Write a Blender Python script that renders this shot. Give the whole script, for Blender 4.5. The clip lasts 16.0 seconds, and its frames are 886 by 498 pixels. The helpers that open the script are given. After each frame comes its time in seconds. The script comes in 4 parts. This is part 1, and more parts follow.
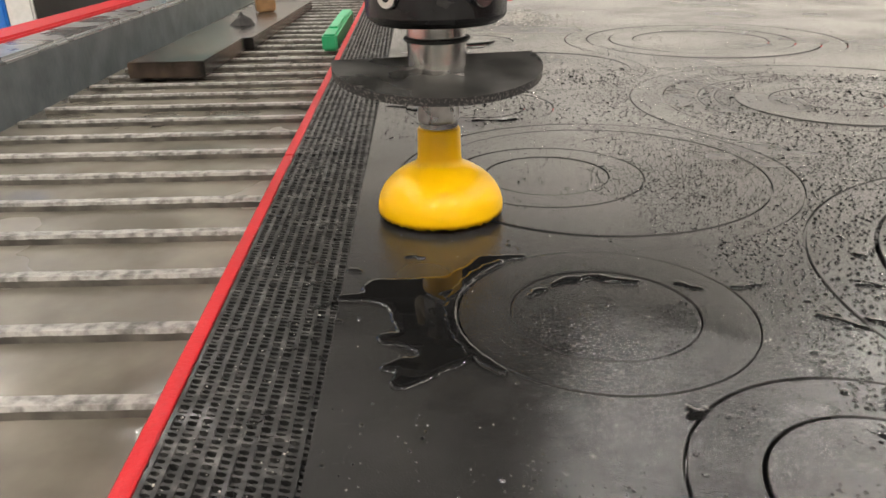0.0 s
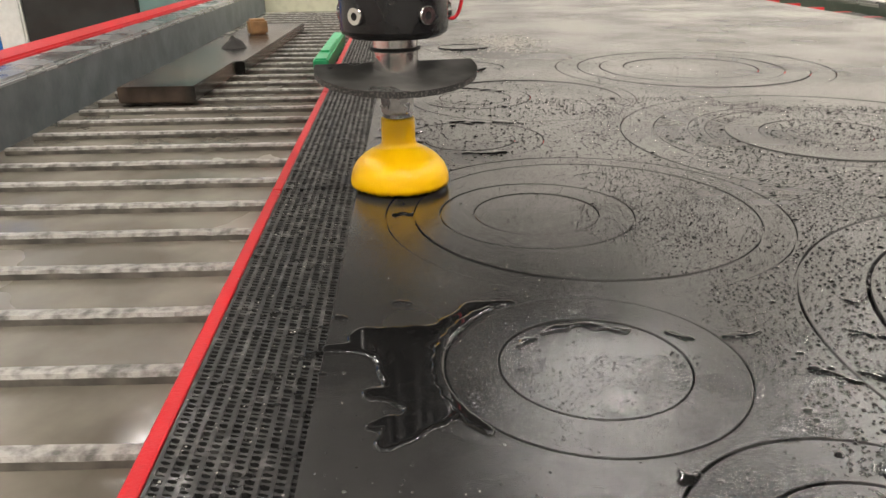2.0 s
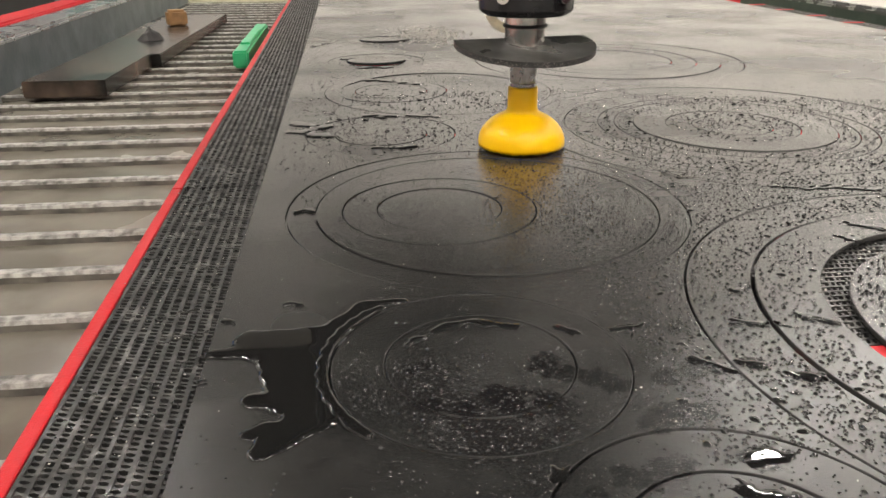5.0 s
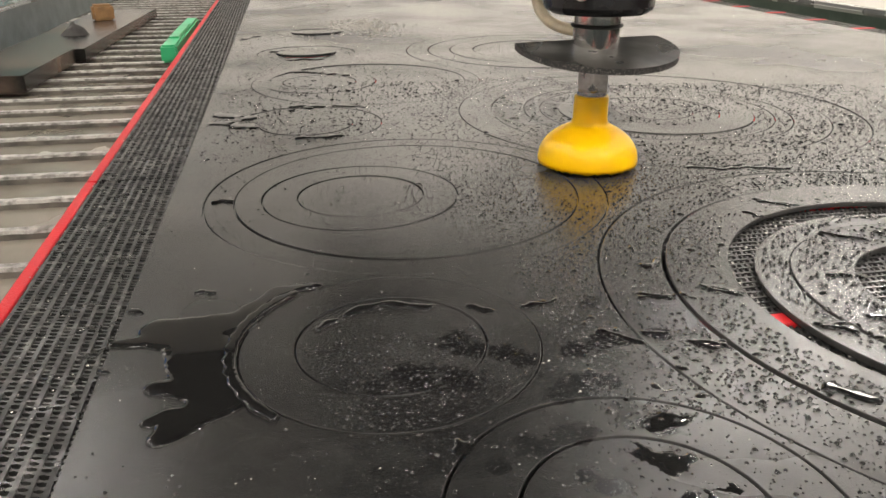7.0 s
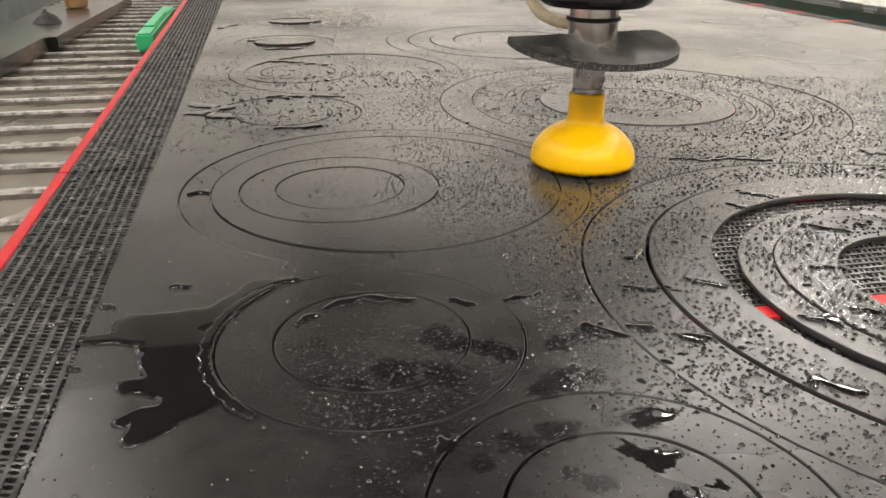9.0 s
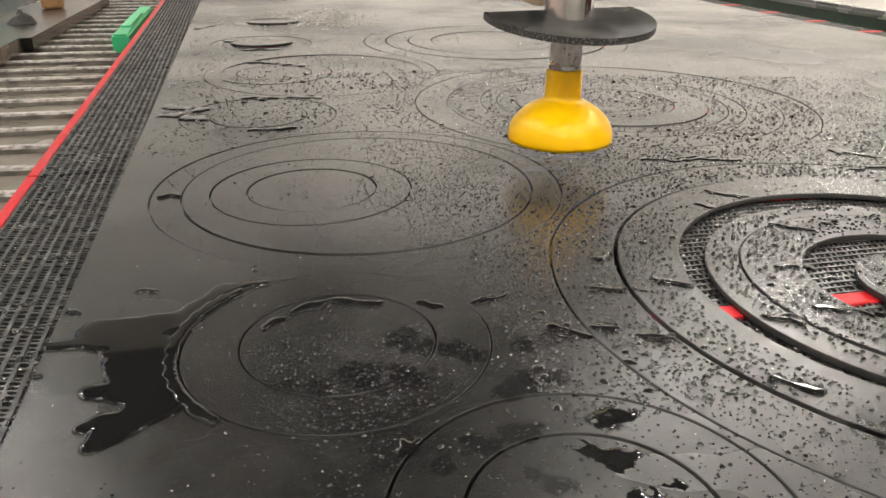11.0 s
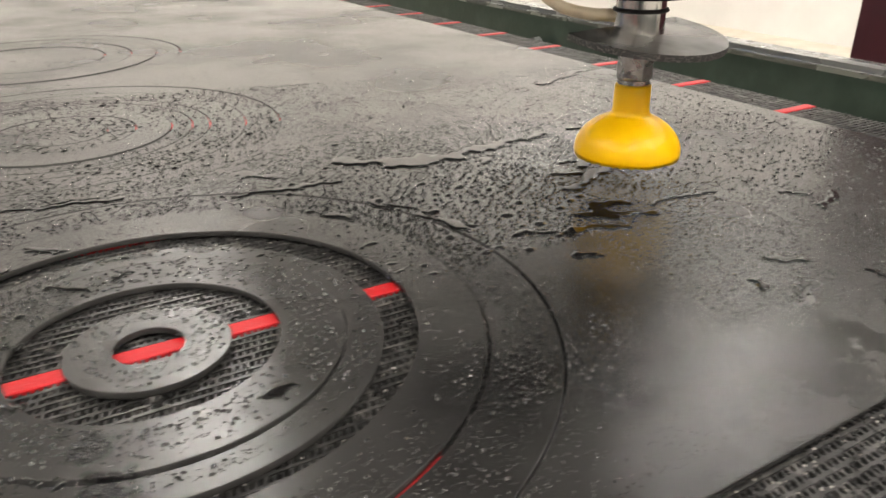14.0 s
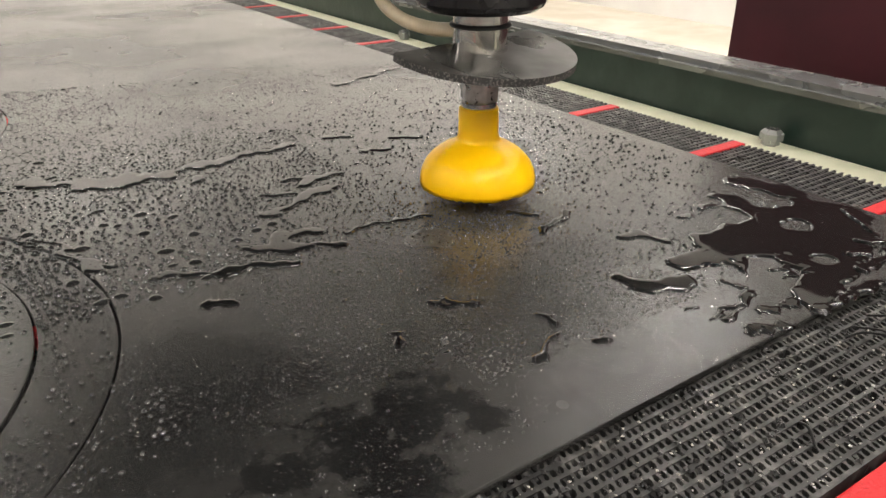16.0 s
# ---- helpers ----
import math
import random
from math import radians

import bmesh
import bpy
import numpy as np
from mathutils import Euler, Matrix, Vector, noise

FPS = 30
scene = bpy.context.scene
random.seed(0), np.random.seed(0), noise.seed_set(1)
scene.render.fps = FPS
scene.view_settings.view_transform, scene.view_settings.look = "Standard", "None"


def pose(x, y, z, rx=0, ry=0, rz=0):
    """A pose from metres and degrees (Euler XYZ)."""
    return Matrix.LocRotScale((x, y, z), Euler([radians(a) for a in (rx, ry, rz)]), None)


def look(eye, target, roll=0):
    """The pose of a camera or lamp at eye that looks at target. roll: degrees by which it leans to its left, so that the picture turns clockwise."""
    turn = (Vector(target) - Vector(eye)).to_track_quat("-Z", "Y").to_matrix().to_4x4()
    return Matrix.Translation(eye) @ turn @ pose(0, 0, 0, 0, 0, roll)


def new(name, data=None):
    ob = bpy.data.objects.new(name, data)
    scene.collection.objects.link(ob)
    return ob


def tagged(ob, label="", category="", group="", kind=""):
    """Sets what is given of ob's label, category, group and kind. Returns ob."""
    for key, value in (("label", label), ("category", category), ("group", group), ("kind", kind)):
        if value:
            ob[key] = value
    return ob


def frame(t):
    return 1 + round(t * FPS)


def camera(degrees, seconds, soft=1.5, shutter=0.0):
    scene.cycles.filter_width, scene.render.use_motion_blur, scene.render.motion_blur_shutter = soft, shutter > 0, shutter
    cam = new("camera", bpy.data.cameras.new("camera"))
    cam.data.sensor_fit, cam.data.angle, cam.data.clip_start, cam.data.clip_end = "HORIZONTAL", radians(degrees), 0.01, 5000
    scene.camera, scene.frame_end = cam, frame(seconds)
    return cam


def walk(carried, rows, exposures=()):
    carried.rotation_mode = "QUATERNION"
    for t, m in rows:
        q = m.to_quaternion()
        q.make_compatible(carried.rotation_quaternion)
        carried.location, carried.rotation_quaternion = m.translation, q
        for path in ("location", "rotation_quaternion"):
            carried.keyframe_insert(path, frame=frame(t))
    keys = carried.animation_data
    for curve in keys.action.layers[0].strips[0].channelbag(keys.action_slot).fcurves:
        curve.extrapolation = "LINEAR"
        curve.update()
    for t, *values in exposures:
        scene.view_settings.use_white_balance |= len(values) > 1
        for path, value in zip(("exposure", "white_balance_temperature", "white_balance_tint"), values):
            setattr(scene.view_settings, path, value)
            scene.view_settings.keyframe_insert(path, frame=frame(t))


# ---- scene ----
cam = camera(61.1, 16.0, shutter=0.3)
PATH = [
    (0, (0.0448, -0.0174, 0.1738), (0.0441, 1.8173, -0.6225), -1.27),
    (0.5, (0.0377, -0.0079, 0.1803), (0.0188, 1.8356, -0.5951), -1.42),
    (1, (0.0392, -0.0046, 0.1820), (0.0227, 1.8437, -0.5821), -1.37),
    (1.5, (0.0436, -0.0035, 0.1854), (0.0438, 1.8470, -0.5731), -1.15),
    (2, (0.0477, -0.0051, 0.1864), (0.0682, 1.8462, -0.5703), -0.95),
    (2.5, (0.0544, -0.0049, 0.1879), (0.1030, 1.8472, -0.5652), -0.60),
    (3, (0.0622, -0.0027, 0.1883), (0.1372, 1.8490, -0.5638), -0.53),
    (5.5, (0.0823, -0.0012, 0.1876), (0.2903, 1.8275, -0.5950), -0.35),
    (6, (0.0910, -0.0040, 0.1847), (0.3348, 1.8215, -0.5951), -0.40),
    (6.5, (0.0925, -0.0052, 0.1837), (0.3748, 1.8115, -0.6035), -0.32),
    (7, (0.0936, -0.0066, 0.1807), (0.4056, 1.8043, -0.6086), -0.23),
    (7.5, (0.0941, -0.0076, 0.1796), (0.4264, 1.7970, -0.6160), -0.10),
    (8, (0.0924, -0.0047, 0.1797), (0.4431, 1.7919, -0.6261), 0.18),
    (8.5, (0.0923, -0.0020, 0.1786), (0.4536, 1.7918, -0.6288), 0.36),
    (9, (0.0941, 0.0005, 0.1781), (0.4561, 1.7931, -0.6314), 0.34),
    (11.5, (0.1101, -0.0022, 0.1821), (0.5491, 1.7725, -0.6290), 0.59),
    (12, (0.1349, -0.0067, 0.1877), (0.6466, 1.7447, -0.6314), 0.67),
    (12.5, (0.1958, -0.0272, 0.1913), (0.7876, 1.6940, -0.6377), 0.67),
    (13, (0.2723, -0.0383, 0.1934), (0.9620, 1.6417, -0.6443), -0.10),
    (13.5, (0.3449, -0.0474, 0.1992), (1.1477, 1.5783, -0.6451), -0.35),
    (14, (0.4108, -0.0590, 0.2032), (1.3270, 1.5076, -0.6371), -0.16),
    (14.5, (0.4947, -0.0818, 0.2116), (1.4669, 1.4447, -0.6397), -0.11),
    (15, (0.5551, -0.0950, 0.2121), (1.5678, 1.4018, -0.6446), -0.03),
    (15.5, (0.5937, -0.0905, 0.2101), (1.6143, 1.3964, -0.6545), -0.07),
    (16, (0.6125, -0.0857, 0.1968), (1.6172, 1.4119, -0.6680), -0.05),
]
walk(cam, [(t, look(eye, target, roll)) for t, eye, target, roll in PATH],
     exposures=[(0, -0.22), (3, -0.27), (5.5, -0.16), (9, -0.14), (16, -0.12)])

# ---- world and lights ----
world = bpy.data.worlds.new("world")
scene.world = world
world.use_nodes = True
world.node_tree.nodes["Background"].inputs[0].default_value = (0.9, 0.95, 1.0, 1)
world.node_tree.nodes["Background"].inputs[1].default_value = 0.05
scene.view_settings.exposure = -0.12


# ---- materials ----
def mat(name, color, rough=0.5, metal=0.0, spec=0.5, var=0.0, scale=40.0, rough_var=0.0, bump=0.0, bump_scale=200.0,
        color2=None, cover=0.5, sharp=0.15, coat=0.0, emit=0.0, transmission=0.0, ior=1.45, per_object=0.0, detail=5.0):
    m = bpy.data.materials.new(name)
    m.use_nodes = True
    nt = m.node_tree
    b = nt.nodes["Principled BSDF"]
    b.inputs["Base Color"].default_value = (*color, 1)
    b.inputs["Roughness"].default_value = rough
    b.inputs["Metallic"].default_value = metal
    b.inputs["Specular IOR Level"].default_value = spec
    b.inputs["Coat Weight"].default_value = coat
    b.inputs["IOR"].default_value = ior
    b.inputs["Transmission Weight"].default_value = transmission
    if emit:
        b.inputs["Emission Color"].default_value = (*color, 1)
        b.inputs["Emission Strength"].default_value = emit
    co = nt.nodes.new("ShaderNodeNewGeometry")

    def tex(sc, det=detail):
        n = nt.nodes.new("ShaderNodeTexNoise")
        n.inputs["Scale"].default_value = sc
        n.inputs["Detail"].default_value = det
        nt.links.new(co.outputs["Position"], n.inputs["Vector"])
        return n.outputs["Fac"]

    def ramp(src, a, b2, va, vb):
        n = nt.nodes.new("ShaderNodeMapRange")
        for key, v in zip(("From Min", "From Max", "To Min", "To Max"), (a, b2, va, vb)):
            n.inputs[key].default_value = v
        nt.links.new(src, n.inputs["Value"])
        return n.outputs["Result"]

    if color2 is not None or var:
        mix = nt.nodes.new("ShaderNodeMix")
        mix.data_type = "RGBA"
        c2 = color2 if color2 is not None else tuple(min(1, c * (1 + var)) for c in color)
        c1 = color if color2 is not None else tuple(c * (1 - var) for c in color)
        mix.inputs["A"].default_value, mix.inputs["B"].default_value = (*c1, 1), (*c2, 1)
        nt.links.new(ramp(tex(scale), 1 - cover - sharp, 1 - cover + sharp, 0, 1), mix.inputs["Factor"])
        last = mix.outputs["Result"]
        if per_object:
            hsv = nt.nodes.new("ShaderNodeHueSaturation")
            info = nt.nodes.new("ShaderNodeObjectInfo")
            nt.links.new(ramp(info.outputs["Random"], 0, 1, 1 - per_object, 1 + per_object), hsv.inputs["Value"])
            nt.links.new(last, hsv.inputs["Color"])
            last = hsv.outputs["Color"]
        nt.links.new(last, b.inputs["Base Color"])
    if rough_var:
        nt.links.new(ramp(tex(scale * 0.6, 3), 0.35, 0.65, max(0.02, rough - rough_var), min(1, rough + rough_var)), b.inputs["Roughness"])
    if bump:
        n = nt.nodes.new("ShaderNodeBump")
        n.inputs["Strength"].default_value = 1.0
        n.inputs["Distance"].default_value = bump
        nt.links.new(tex(bump_scale, 4), n.inputs["Height"])
        nt.links.new(n.outputs["Normal"], b.inputs["Normal"])
    return m


RUBBER = mat("wet_rubber", (0.010, 0.010, 0.010), 0.20, spec=0.5, color2=(0.040, 0.0395, 0.038), scale=7, cover=0.48, sharp=0.16, rough_var=0.11, bump=0.00012, bump_scale=1300, detail=9.0)
WATER = mat("water_film", (0.008, 0.008, 0.008), 0.03, ior=1.45, spec=0.5)
BEADS = mat("water_beads", (0.012, 0.012, 0.012), 0.05, ior=1.75, spec=0.5)
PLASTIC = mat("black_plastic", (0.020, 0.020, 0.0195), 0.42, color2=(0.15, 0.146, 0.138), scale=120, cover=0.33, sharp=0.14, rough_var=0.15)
# Darker copy of the black plastic: shade down in the cells put into colour.
PLASTIC_DARK = mat("black_plastic_shade", (0.010, 0.010, 0.010), 0.6, var=0.3)
RED = mat("red_plastic", (0.56, 0.012, 0.018), 0.45, spec=0.35, color2=(0.40, 0.012, 0.014), scale=260, cover=0.3, sharp=0.1, bump=0.0004, bump_scale=600)
YELLOW = mat("yellow_plastic", (0.93, 0.54, 0.002), 0.30, spec=0.3, color2=(0.90, 0.48, 0.002), scale=30, cover=0.4, sharp=0.25, bump=0.00015, bump_scale=500)
STEEL = mat("polished_steel", (0.62, 0.61, 0.59), 0.13, metal=1.0, rough_var=0.08, scale=60, var=0.08)
HEXSTEEL = mat("brushed_steel", (0.50, 0.50, 0.50), 0.32, metal=1.0, rough_var=0.1, scale=200, var=0.15)
ANODISED = mat("black_anodised", (0.012, 0.012, 0.013), 0.22, var=0.2, rough_var=0.06, scale=50)
ORING = mat("black_seal", (0.012, 0.012, 0.012), 0.45, var=0.2)
GUARD = mat("clear_grey_rubber", (0.022, 0.022, 0.020), 0.30, color2=(0.13, 0.13, 0.125), scale=26, cover=0.40, sharp=0.16, rough_var=0.14, detail=7.0)
GUARDEDGE = mat("fabric_rubber_edge", (0.03, 0.03, 0.03), 0.6, color2=(0.16, 0.15, 0.14), scale=700, cover=0.42, sharp=0.05)
WIRE = mat("red_wire", (0.55, 0.01, 0.02), 0.35)
HOSE = mat("cream_hose", (0.55, 0.47, 0.33), 0.3, var=0.1, scale=80)
SLAT = mat("worn_slat_steel", (0.12, 0.117, 0.105), 0.5, color2=(0.42, 0.41, 0.38), scale=110, cover=0.54, sharp=0.13, bump=0.0012, bump_scale=260)
SLATSIDE = mat("dark_slat_side", (0.07, 0.066, 0.058), 0.6, color2=(0.18, 0.165, 0.14), scale=40)
MURK = mat("murky_water", (0.14, 0.128, 0.103), 0.19, color2=(0.245, 0.225, 0.185), scale=9, cover=0.5, sharp=0.12, bump=0.0005, bump_scale=30, rough_var=0.1)
TANK = mat("grey_blue_tank_paint", (0.060, 0.075, 0.080), 0.42, color2=(0.13, 0.15, 0.155), scale=16, cover=0.42, sharp=0.2, bump=0.0006, bump_scale=90)
TANKGREEN = mat("dark_green_tank_paint", (0.012, 0.028, 0.022), 0.38, color2=(0.03, 0.05, 0.042), scale=18, cover=0.35, sharp=0.15, bump=0.0005, bump_scale=80)
LEDGE = mat("pale_green_ledge", (0.76, 0.77, 0.59), 0.45, color2=(0.62, 0.63, 0.46), scale=30, cover=0.4)
RIM = mat("worn_metal_rim", (0.27, 0.28, 0.28), 0.26, color2=(0.36, 0.37, 0.37), scale=22, cover=0.45, sharp=0.35, metal=0.65, rough_var=0.12)
# Brown blotches put the tan reflection on the bars into the colour.
BAR = mat("black_bar_painted_reflection", (0.014, 0.013, 0.012), 0.26, color2=(0.11, 0.078, 0.058), scale=9, cover=0.45, sharp=0.1)
GREEN = mat("green_plastic", (0.03, 0.42, 0.17), 0.35, color2=(0.05, 0.5, 0.22), scale=30)
SCRAP = mat("dark_scrap", (0.03, 0.028, 0.026), 0.5, var=0.3)
WOODCUT = mat("orange_scrap", (0.30, 0.17, 0.075), 0.5, var=0.25)
FLOOR = mat("dusty_concrete", (0.52, 0.47, 0.38), 0.7, color2=(0.62, 0.58, 0.50), scale=3, bump=0.0008, bump_scale=60)
WALL = mat("off_white_wall", (0.70, 0.69, 0.665), 0.8, var=0.06, scale=2)
CEIL = mat("grey_ceiling", (0.07, 0.07, 0.068), 0.9, var=0.1, scale=2)
MAROON = mat("maroon_panel", (0.055, 0.008, 0.014), 0.5, var=0.2, scale=5)
BLUE = mat("blue_panel", (0.02, 0.18, 0.62), 0.4, var=0.1)
WHITE = mat("white_panel", (0.75, 0.75, 0.74), 0.5, var=0.05)
BLACKPANEL = mat("black_panel", (0.015, 0.013, 0.012), 0.6, color2=(0.03, 0.03, 0.03), scale=6)
TEAL = mat("teal_panel", (0.16, 0.27, 0.26), 0.5, var=0.15, scale=6)
LAMP = mat("lamp_diffuser", (1.0, 0.925, 0.85), 0.5, emit=29.0)
SPOT = mat("unseen_lamp_lens", (1.0, 0.93, 0.865), 0.5, emit=260.0)


def add_grey_sheen(m):
    """Paler grey over the middle of the sheet: its sheen put into the colour."""
    nt = m.node_tree
    b = nt.nodes["Principled BSDF"]
    old = b.inputs["Base Color"].links[0].from_socket
    geo, sep = nt.nodes.new("ShaderNodeNewGeometry"), nt.nodes.new("ShaderNodeSeparateXYZ")
    nt.links.new(geo.outputs["Position"], sep.inputs[0])

    def smooth(src, a, c):
        n = nt.nodes.new("ShaderNodeMapRange")
        n.interpolation_type = "SMOOTHSTEP"
        n.inputs["From Min"].default_value, n.inputs["From Max"].default_value = a, c
        nt.links.new(src, n.inputs["Value"])
        return n.outputs["Result"]

    def times(p, q):
        n = nt.nodes.new("ShaderNodeMath")
        n.operation = "MULTIPLY"
        nt.links.new(p, n.inputs[0])
        nt.links.new(q, n.inputs[1])
        return n.outputs[0]

    away = nt.nodes.new("ShaderNodeVectorMath")
    away.operation = "DISTANCE"
    away.inputs[1].default_value = (0.70, 0.05, 0)
    nt.links.new(geo.outputs["Position"], away.inputs[0])
    cloud = nt.nodes.new("ShaderNodeTexNoise")
    cloud.inputs["Scale"].default_value, cloud.inputs["Detail"].default_value = 12, 8
    nt.links.new(geo.outputs["Position"], cloud.inputs["Vector"])
    cover = times(times(smooth(sep.outputs["X"], 0.10, 0.27), smooth(away.outputs["Value"], 0.14, 0.34)), smooth(cloud.outputs["Fac"], 0.12, 0.62))
    mix = nt.nodes.new("ShaderNodeMix")
    mix.data_type = "RGBA"
    nt.links.new(cover, mix.inputs["Factor"])
    nt.links.new(old, mix.inputs["A"])
    mix.inputs["B"].default_value = (0.048, 0.0475, 0.046, 1)
    nt.links.new(mix.outputs["Result"], b.inputs["Base Color"])


add_grey_sheen(RUBBER)
# thin films of water on the rubber, free of the painted sheen: (x, y, radius)
DISC_FILMS = [(0.089, 0.300, 0.009), (0.098, 0.303, 0.009), (0.151, 0.298, 0.016), (0.158, 0.289, 0.016), (0.172, 0.283, 0.015), (0.180, 0.277, 0.015), (0.129, 0.271, 0.021), (0.148, 0.267, 0.021), (0.094, 0.270, 0.013), (0.111, 0.265, 0.013), (0.228, 0.325, 0.014), (0.204, 0.281, 0.014)]
INNER_FILMS = [(0.219, 0.283, 0.014), (0.185, 0.247, 0.015), (0.198, 0.251, 0.015), (0.210, 0.254, 0.015), (0.167, 0.214, 0.015), (0.184, 0.220, 0.014), (0.186, 0.190, 0.014), (0.150, 0.207, 0.009), (0.180, 0.196, 0.009), (0.409, 0.226, 0.019), (0.411, 0.199, 0.021), (0.354, 0.174, 0.023)]
RING_FILMS = [(0.395, 0.157, 0.022), (0.415, 0.147, 0.020), (0.438, 0.158, 0.017), (0.349, 0.192, 0.016), (0.318, 0.190, 0.018), (0.323, 0.178, 0.018), (0.429, 0.142, 0.015), (0.439, 0.141, 0.015), (0.336, 0.164, 0.024), (0.228, 0.327, 0.012), (0.208, 0.254, 0.015), (0.221, 0.221, 0.017)]
EDGE_FILMS = [(0.250, 0.288, 0.010), (0.207, 0.283, 0.012), (0.228, 0.285, 0.012), (0.744, 0.131, 0.052), (0.715, 0.125, 0.051), (0.683, 0.127, 0.027), (0.766, 0.111, 0.023), (0.720, 0.097, 0.038)]
FILMS = DISC_FILMS + INNER_FILMS + RING_FILMS + EDGE_FILMS


def add_films(m):
    """Ragged dark wet patches: the painted sheen is left out and the surface is smoother there."""
    nt = m.node_tree
    b = nt.nodes["Principled BSDF"]
    geo = nt.nodes.new("ShaderNodeNewGeometry")
    wob = nt.nodes.new("ShaderNodeTexNoise")
    wob.inputs["Scale"].default_value, wob.inputs["Detail"].default_value, wob.inputs["Roughness"].default_value = 75, 5, 0.62
    nt.links.new(geo.outputs["Position"], wob.inputs["Vector"])
    last = None
    for x, y, r in FILMS:
        d = nt.nodes.new("ShaderNodeVectorMath")
        d.operation = "DISTANCE"
        d.inputs[1].default_value = (x, y, 0)
        nt.links.new(geo.outputs["Position"], d.inputs[0])
        n = nt.nodes.new("ShaderNodeMapRange")
        for key, v in zip(("From Min", "From Max", "To Min", "To Max"), (0.0, r, 0.62, 0.0)):
            n.inputs[key].default_value = v
        nt.links.new(d.outputs["Value"], n.inputs["Value"])
        if last is None:
            last = n.outputs["Result"]
        else:
            mx = nt.nodes.new("ShaderNodeMath")
            mx.operation = "MAXIMUM"
            nt.links.new(last, mx.inputs[0])
            nt.links.new(n.outputs["Result"], mx.inputs[1])
            last = mx.outputs[0]
    add = nt.nodes.new("ShaderNodeMath")
    nt.links.new(last, add.inputs[0])
    nt.links.new(wob.outputs["Fac"], add.inputs[1])
    edge = nt.nodes.new("ShaderNodeMapRange")
    edge.inputs["From Min"].default_value, edge.inputs["From Max"].default_value = 0.76, 0.95
    nt.links.new(add.outputs[0], edge.inputs["Value"])
    tint = nt.nodes.new("ShaderNodeMix")
    tint.data_type = "RGBA"
    nt.links.new(edge.outputs["Result"], tint.inputs["Factor"])
    nt.links.new(b.inputs["Base Color"].links[0].from_socket, tint.inputs["A"])
    tint.inputs["B"].default_value = (0.009, 0.009, 0.009, 1)
    nt.links.new(tint.outputs["Result"], b.inputs["Base Color"])
    gloss = nt.nodes.new("ShaderNodeMix")
    nt.links.new(edge.outputs["Result"], gloss.inputs["Factor"])
    nt.links.new(b.inputs["Roughness"].links[0].from_socket, gloss.inputs["A"])
    gloss.inputs["B"].default_value = 0.14
    nt.links.new(gloss.outputs["Result"], b.inputs["Roughness"])


add_films(RUBBER)


# ---- builders ----
def finish(ob, bm, material, smooth=False):
    bm.normal_update()
    bm.to_mesh(ob.data)
    bm.free()
    for m in (material if isinstance(material, (list, tuple)) else [material]):
        ob.data.materials.append(m)
    if smooth:
        for p in ob.data.polygons:
            p.use_smooth = True
    return ob


def part(name, bm, material, parent=None, label="", m=None, smooth=False):
    ob = new(name, bpy.data.meshes.new(name))
    finish(ob, bm, material, smooth)
    if parent is not None:
        ob.parent = parent
    if m is not None:
        ob.matrix_basis = m
    if label:
        tagged(ob, label)
    return ob


def box(lo, hi, bevel=0.0, seg=2, bm=None):
    out = bm or bmesh.new()
    piece = bmesh.new()
    bmesh.ops.create_cube(piece, size=1)
    for v in piece.verts:
        v.co = Vector([lo[i] + (v.co[i] + 0.5) * (hi[i] - lo[i]) for i in range(3)])
    if bevel:
        bmesh.ops.bevel(piece, geom=piece.edges[:], offset=bevel, segments=seg, affect="EDGES")
    if bm is None:
        out.free()
        return piece
    me = bpy.data.meshes.new("tmp")
    piece.to_mesh(me)
    piece.free()
    out.from_mesh(me)
    bpy.data.meshes.remove(me)
    return out


def lathe(profile, seg=64, close=True):
    """A body of revolution about z from (radius, height) pairs."""
    bm = bmesh.new()
    rings = []
    for r, z in profile:
        if r < 1e-6:
            rings.append([bm.verts.new((0, 0, z))])
        else:
            rings.append([bm.verts.new((r * math.cos(2 * math.pi * k / seg), r * math.sin(2 * math.pi * k / seg), z)) for k in range(seg)])
    for a, b in zip(rings, rings[1:]):
        for k in range(seg):
            n = (k + 1) % seg
            if len(a) == 1 and len(b) == 1:
                continue
            if len(a) == 1:
                bm.faces.new((a[0], b[n], b[k]))
            elif len(b) == 1:
                bm.faces.new((a[k], a[n], b[0]))
            else:
                bm.faces.new((a[k], a[n], b[n], b[k]))
    bmesh.ops.recalc_face_normals(bm, faces=bm.faces[:])
    return bm


def tube(points, radius, seg=10):
    bm = bmesh.new()
    pts = [Vector(p) for p in points]
    rings = []
    for i, p in enumerate(pts):
        d = (pts[min(i + 1, len(pts) - 1)] - pts[max(i - 1, 0)]).normalized()
        a = d.orthogonal().normalized() if not rings else (prev - d * prev.dot(d)).normalized()
        prev = a
        c = d.cross(a)
        rings.append([bm.verts.new(p + (a * math.cos(2 * math.pi * k / seg) + c * math.sin(2 * math.pi * k / seg)) * radius) for k in range(seg)])
    for a, b in zip(rings, rings[1:]):
        for k in range(seg):
            bm.faces.new((a[k], a[(k + 1) % seg], b[(k + 1) % seg], b[k]))
    bm.faces.new(rings[0][::-1])
    bm.faces.new(rings[-1])
    return bm


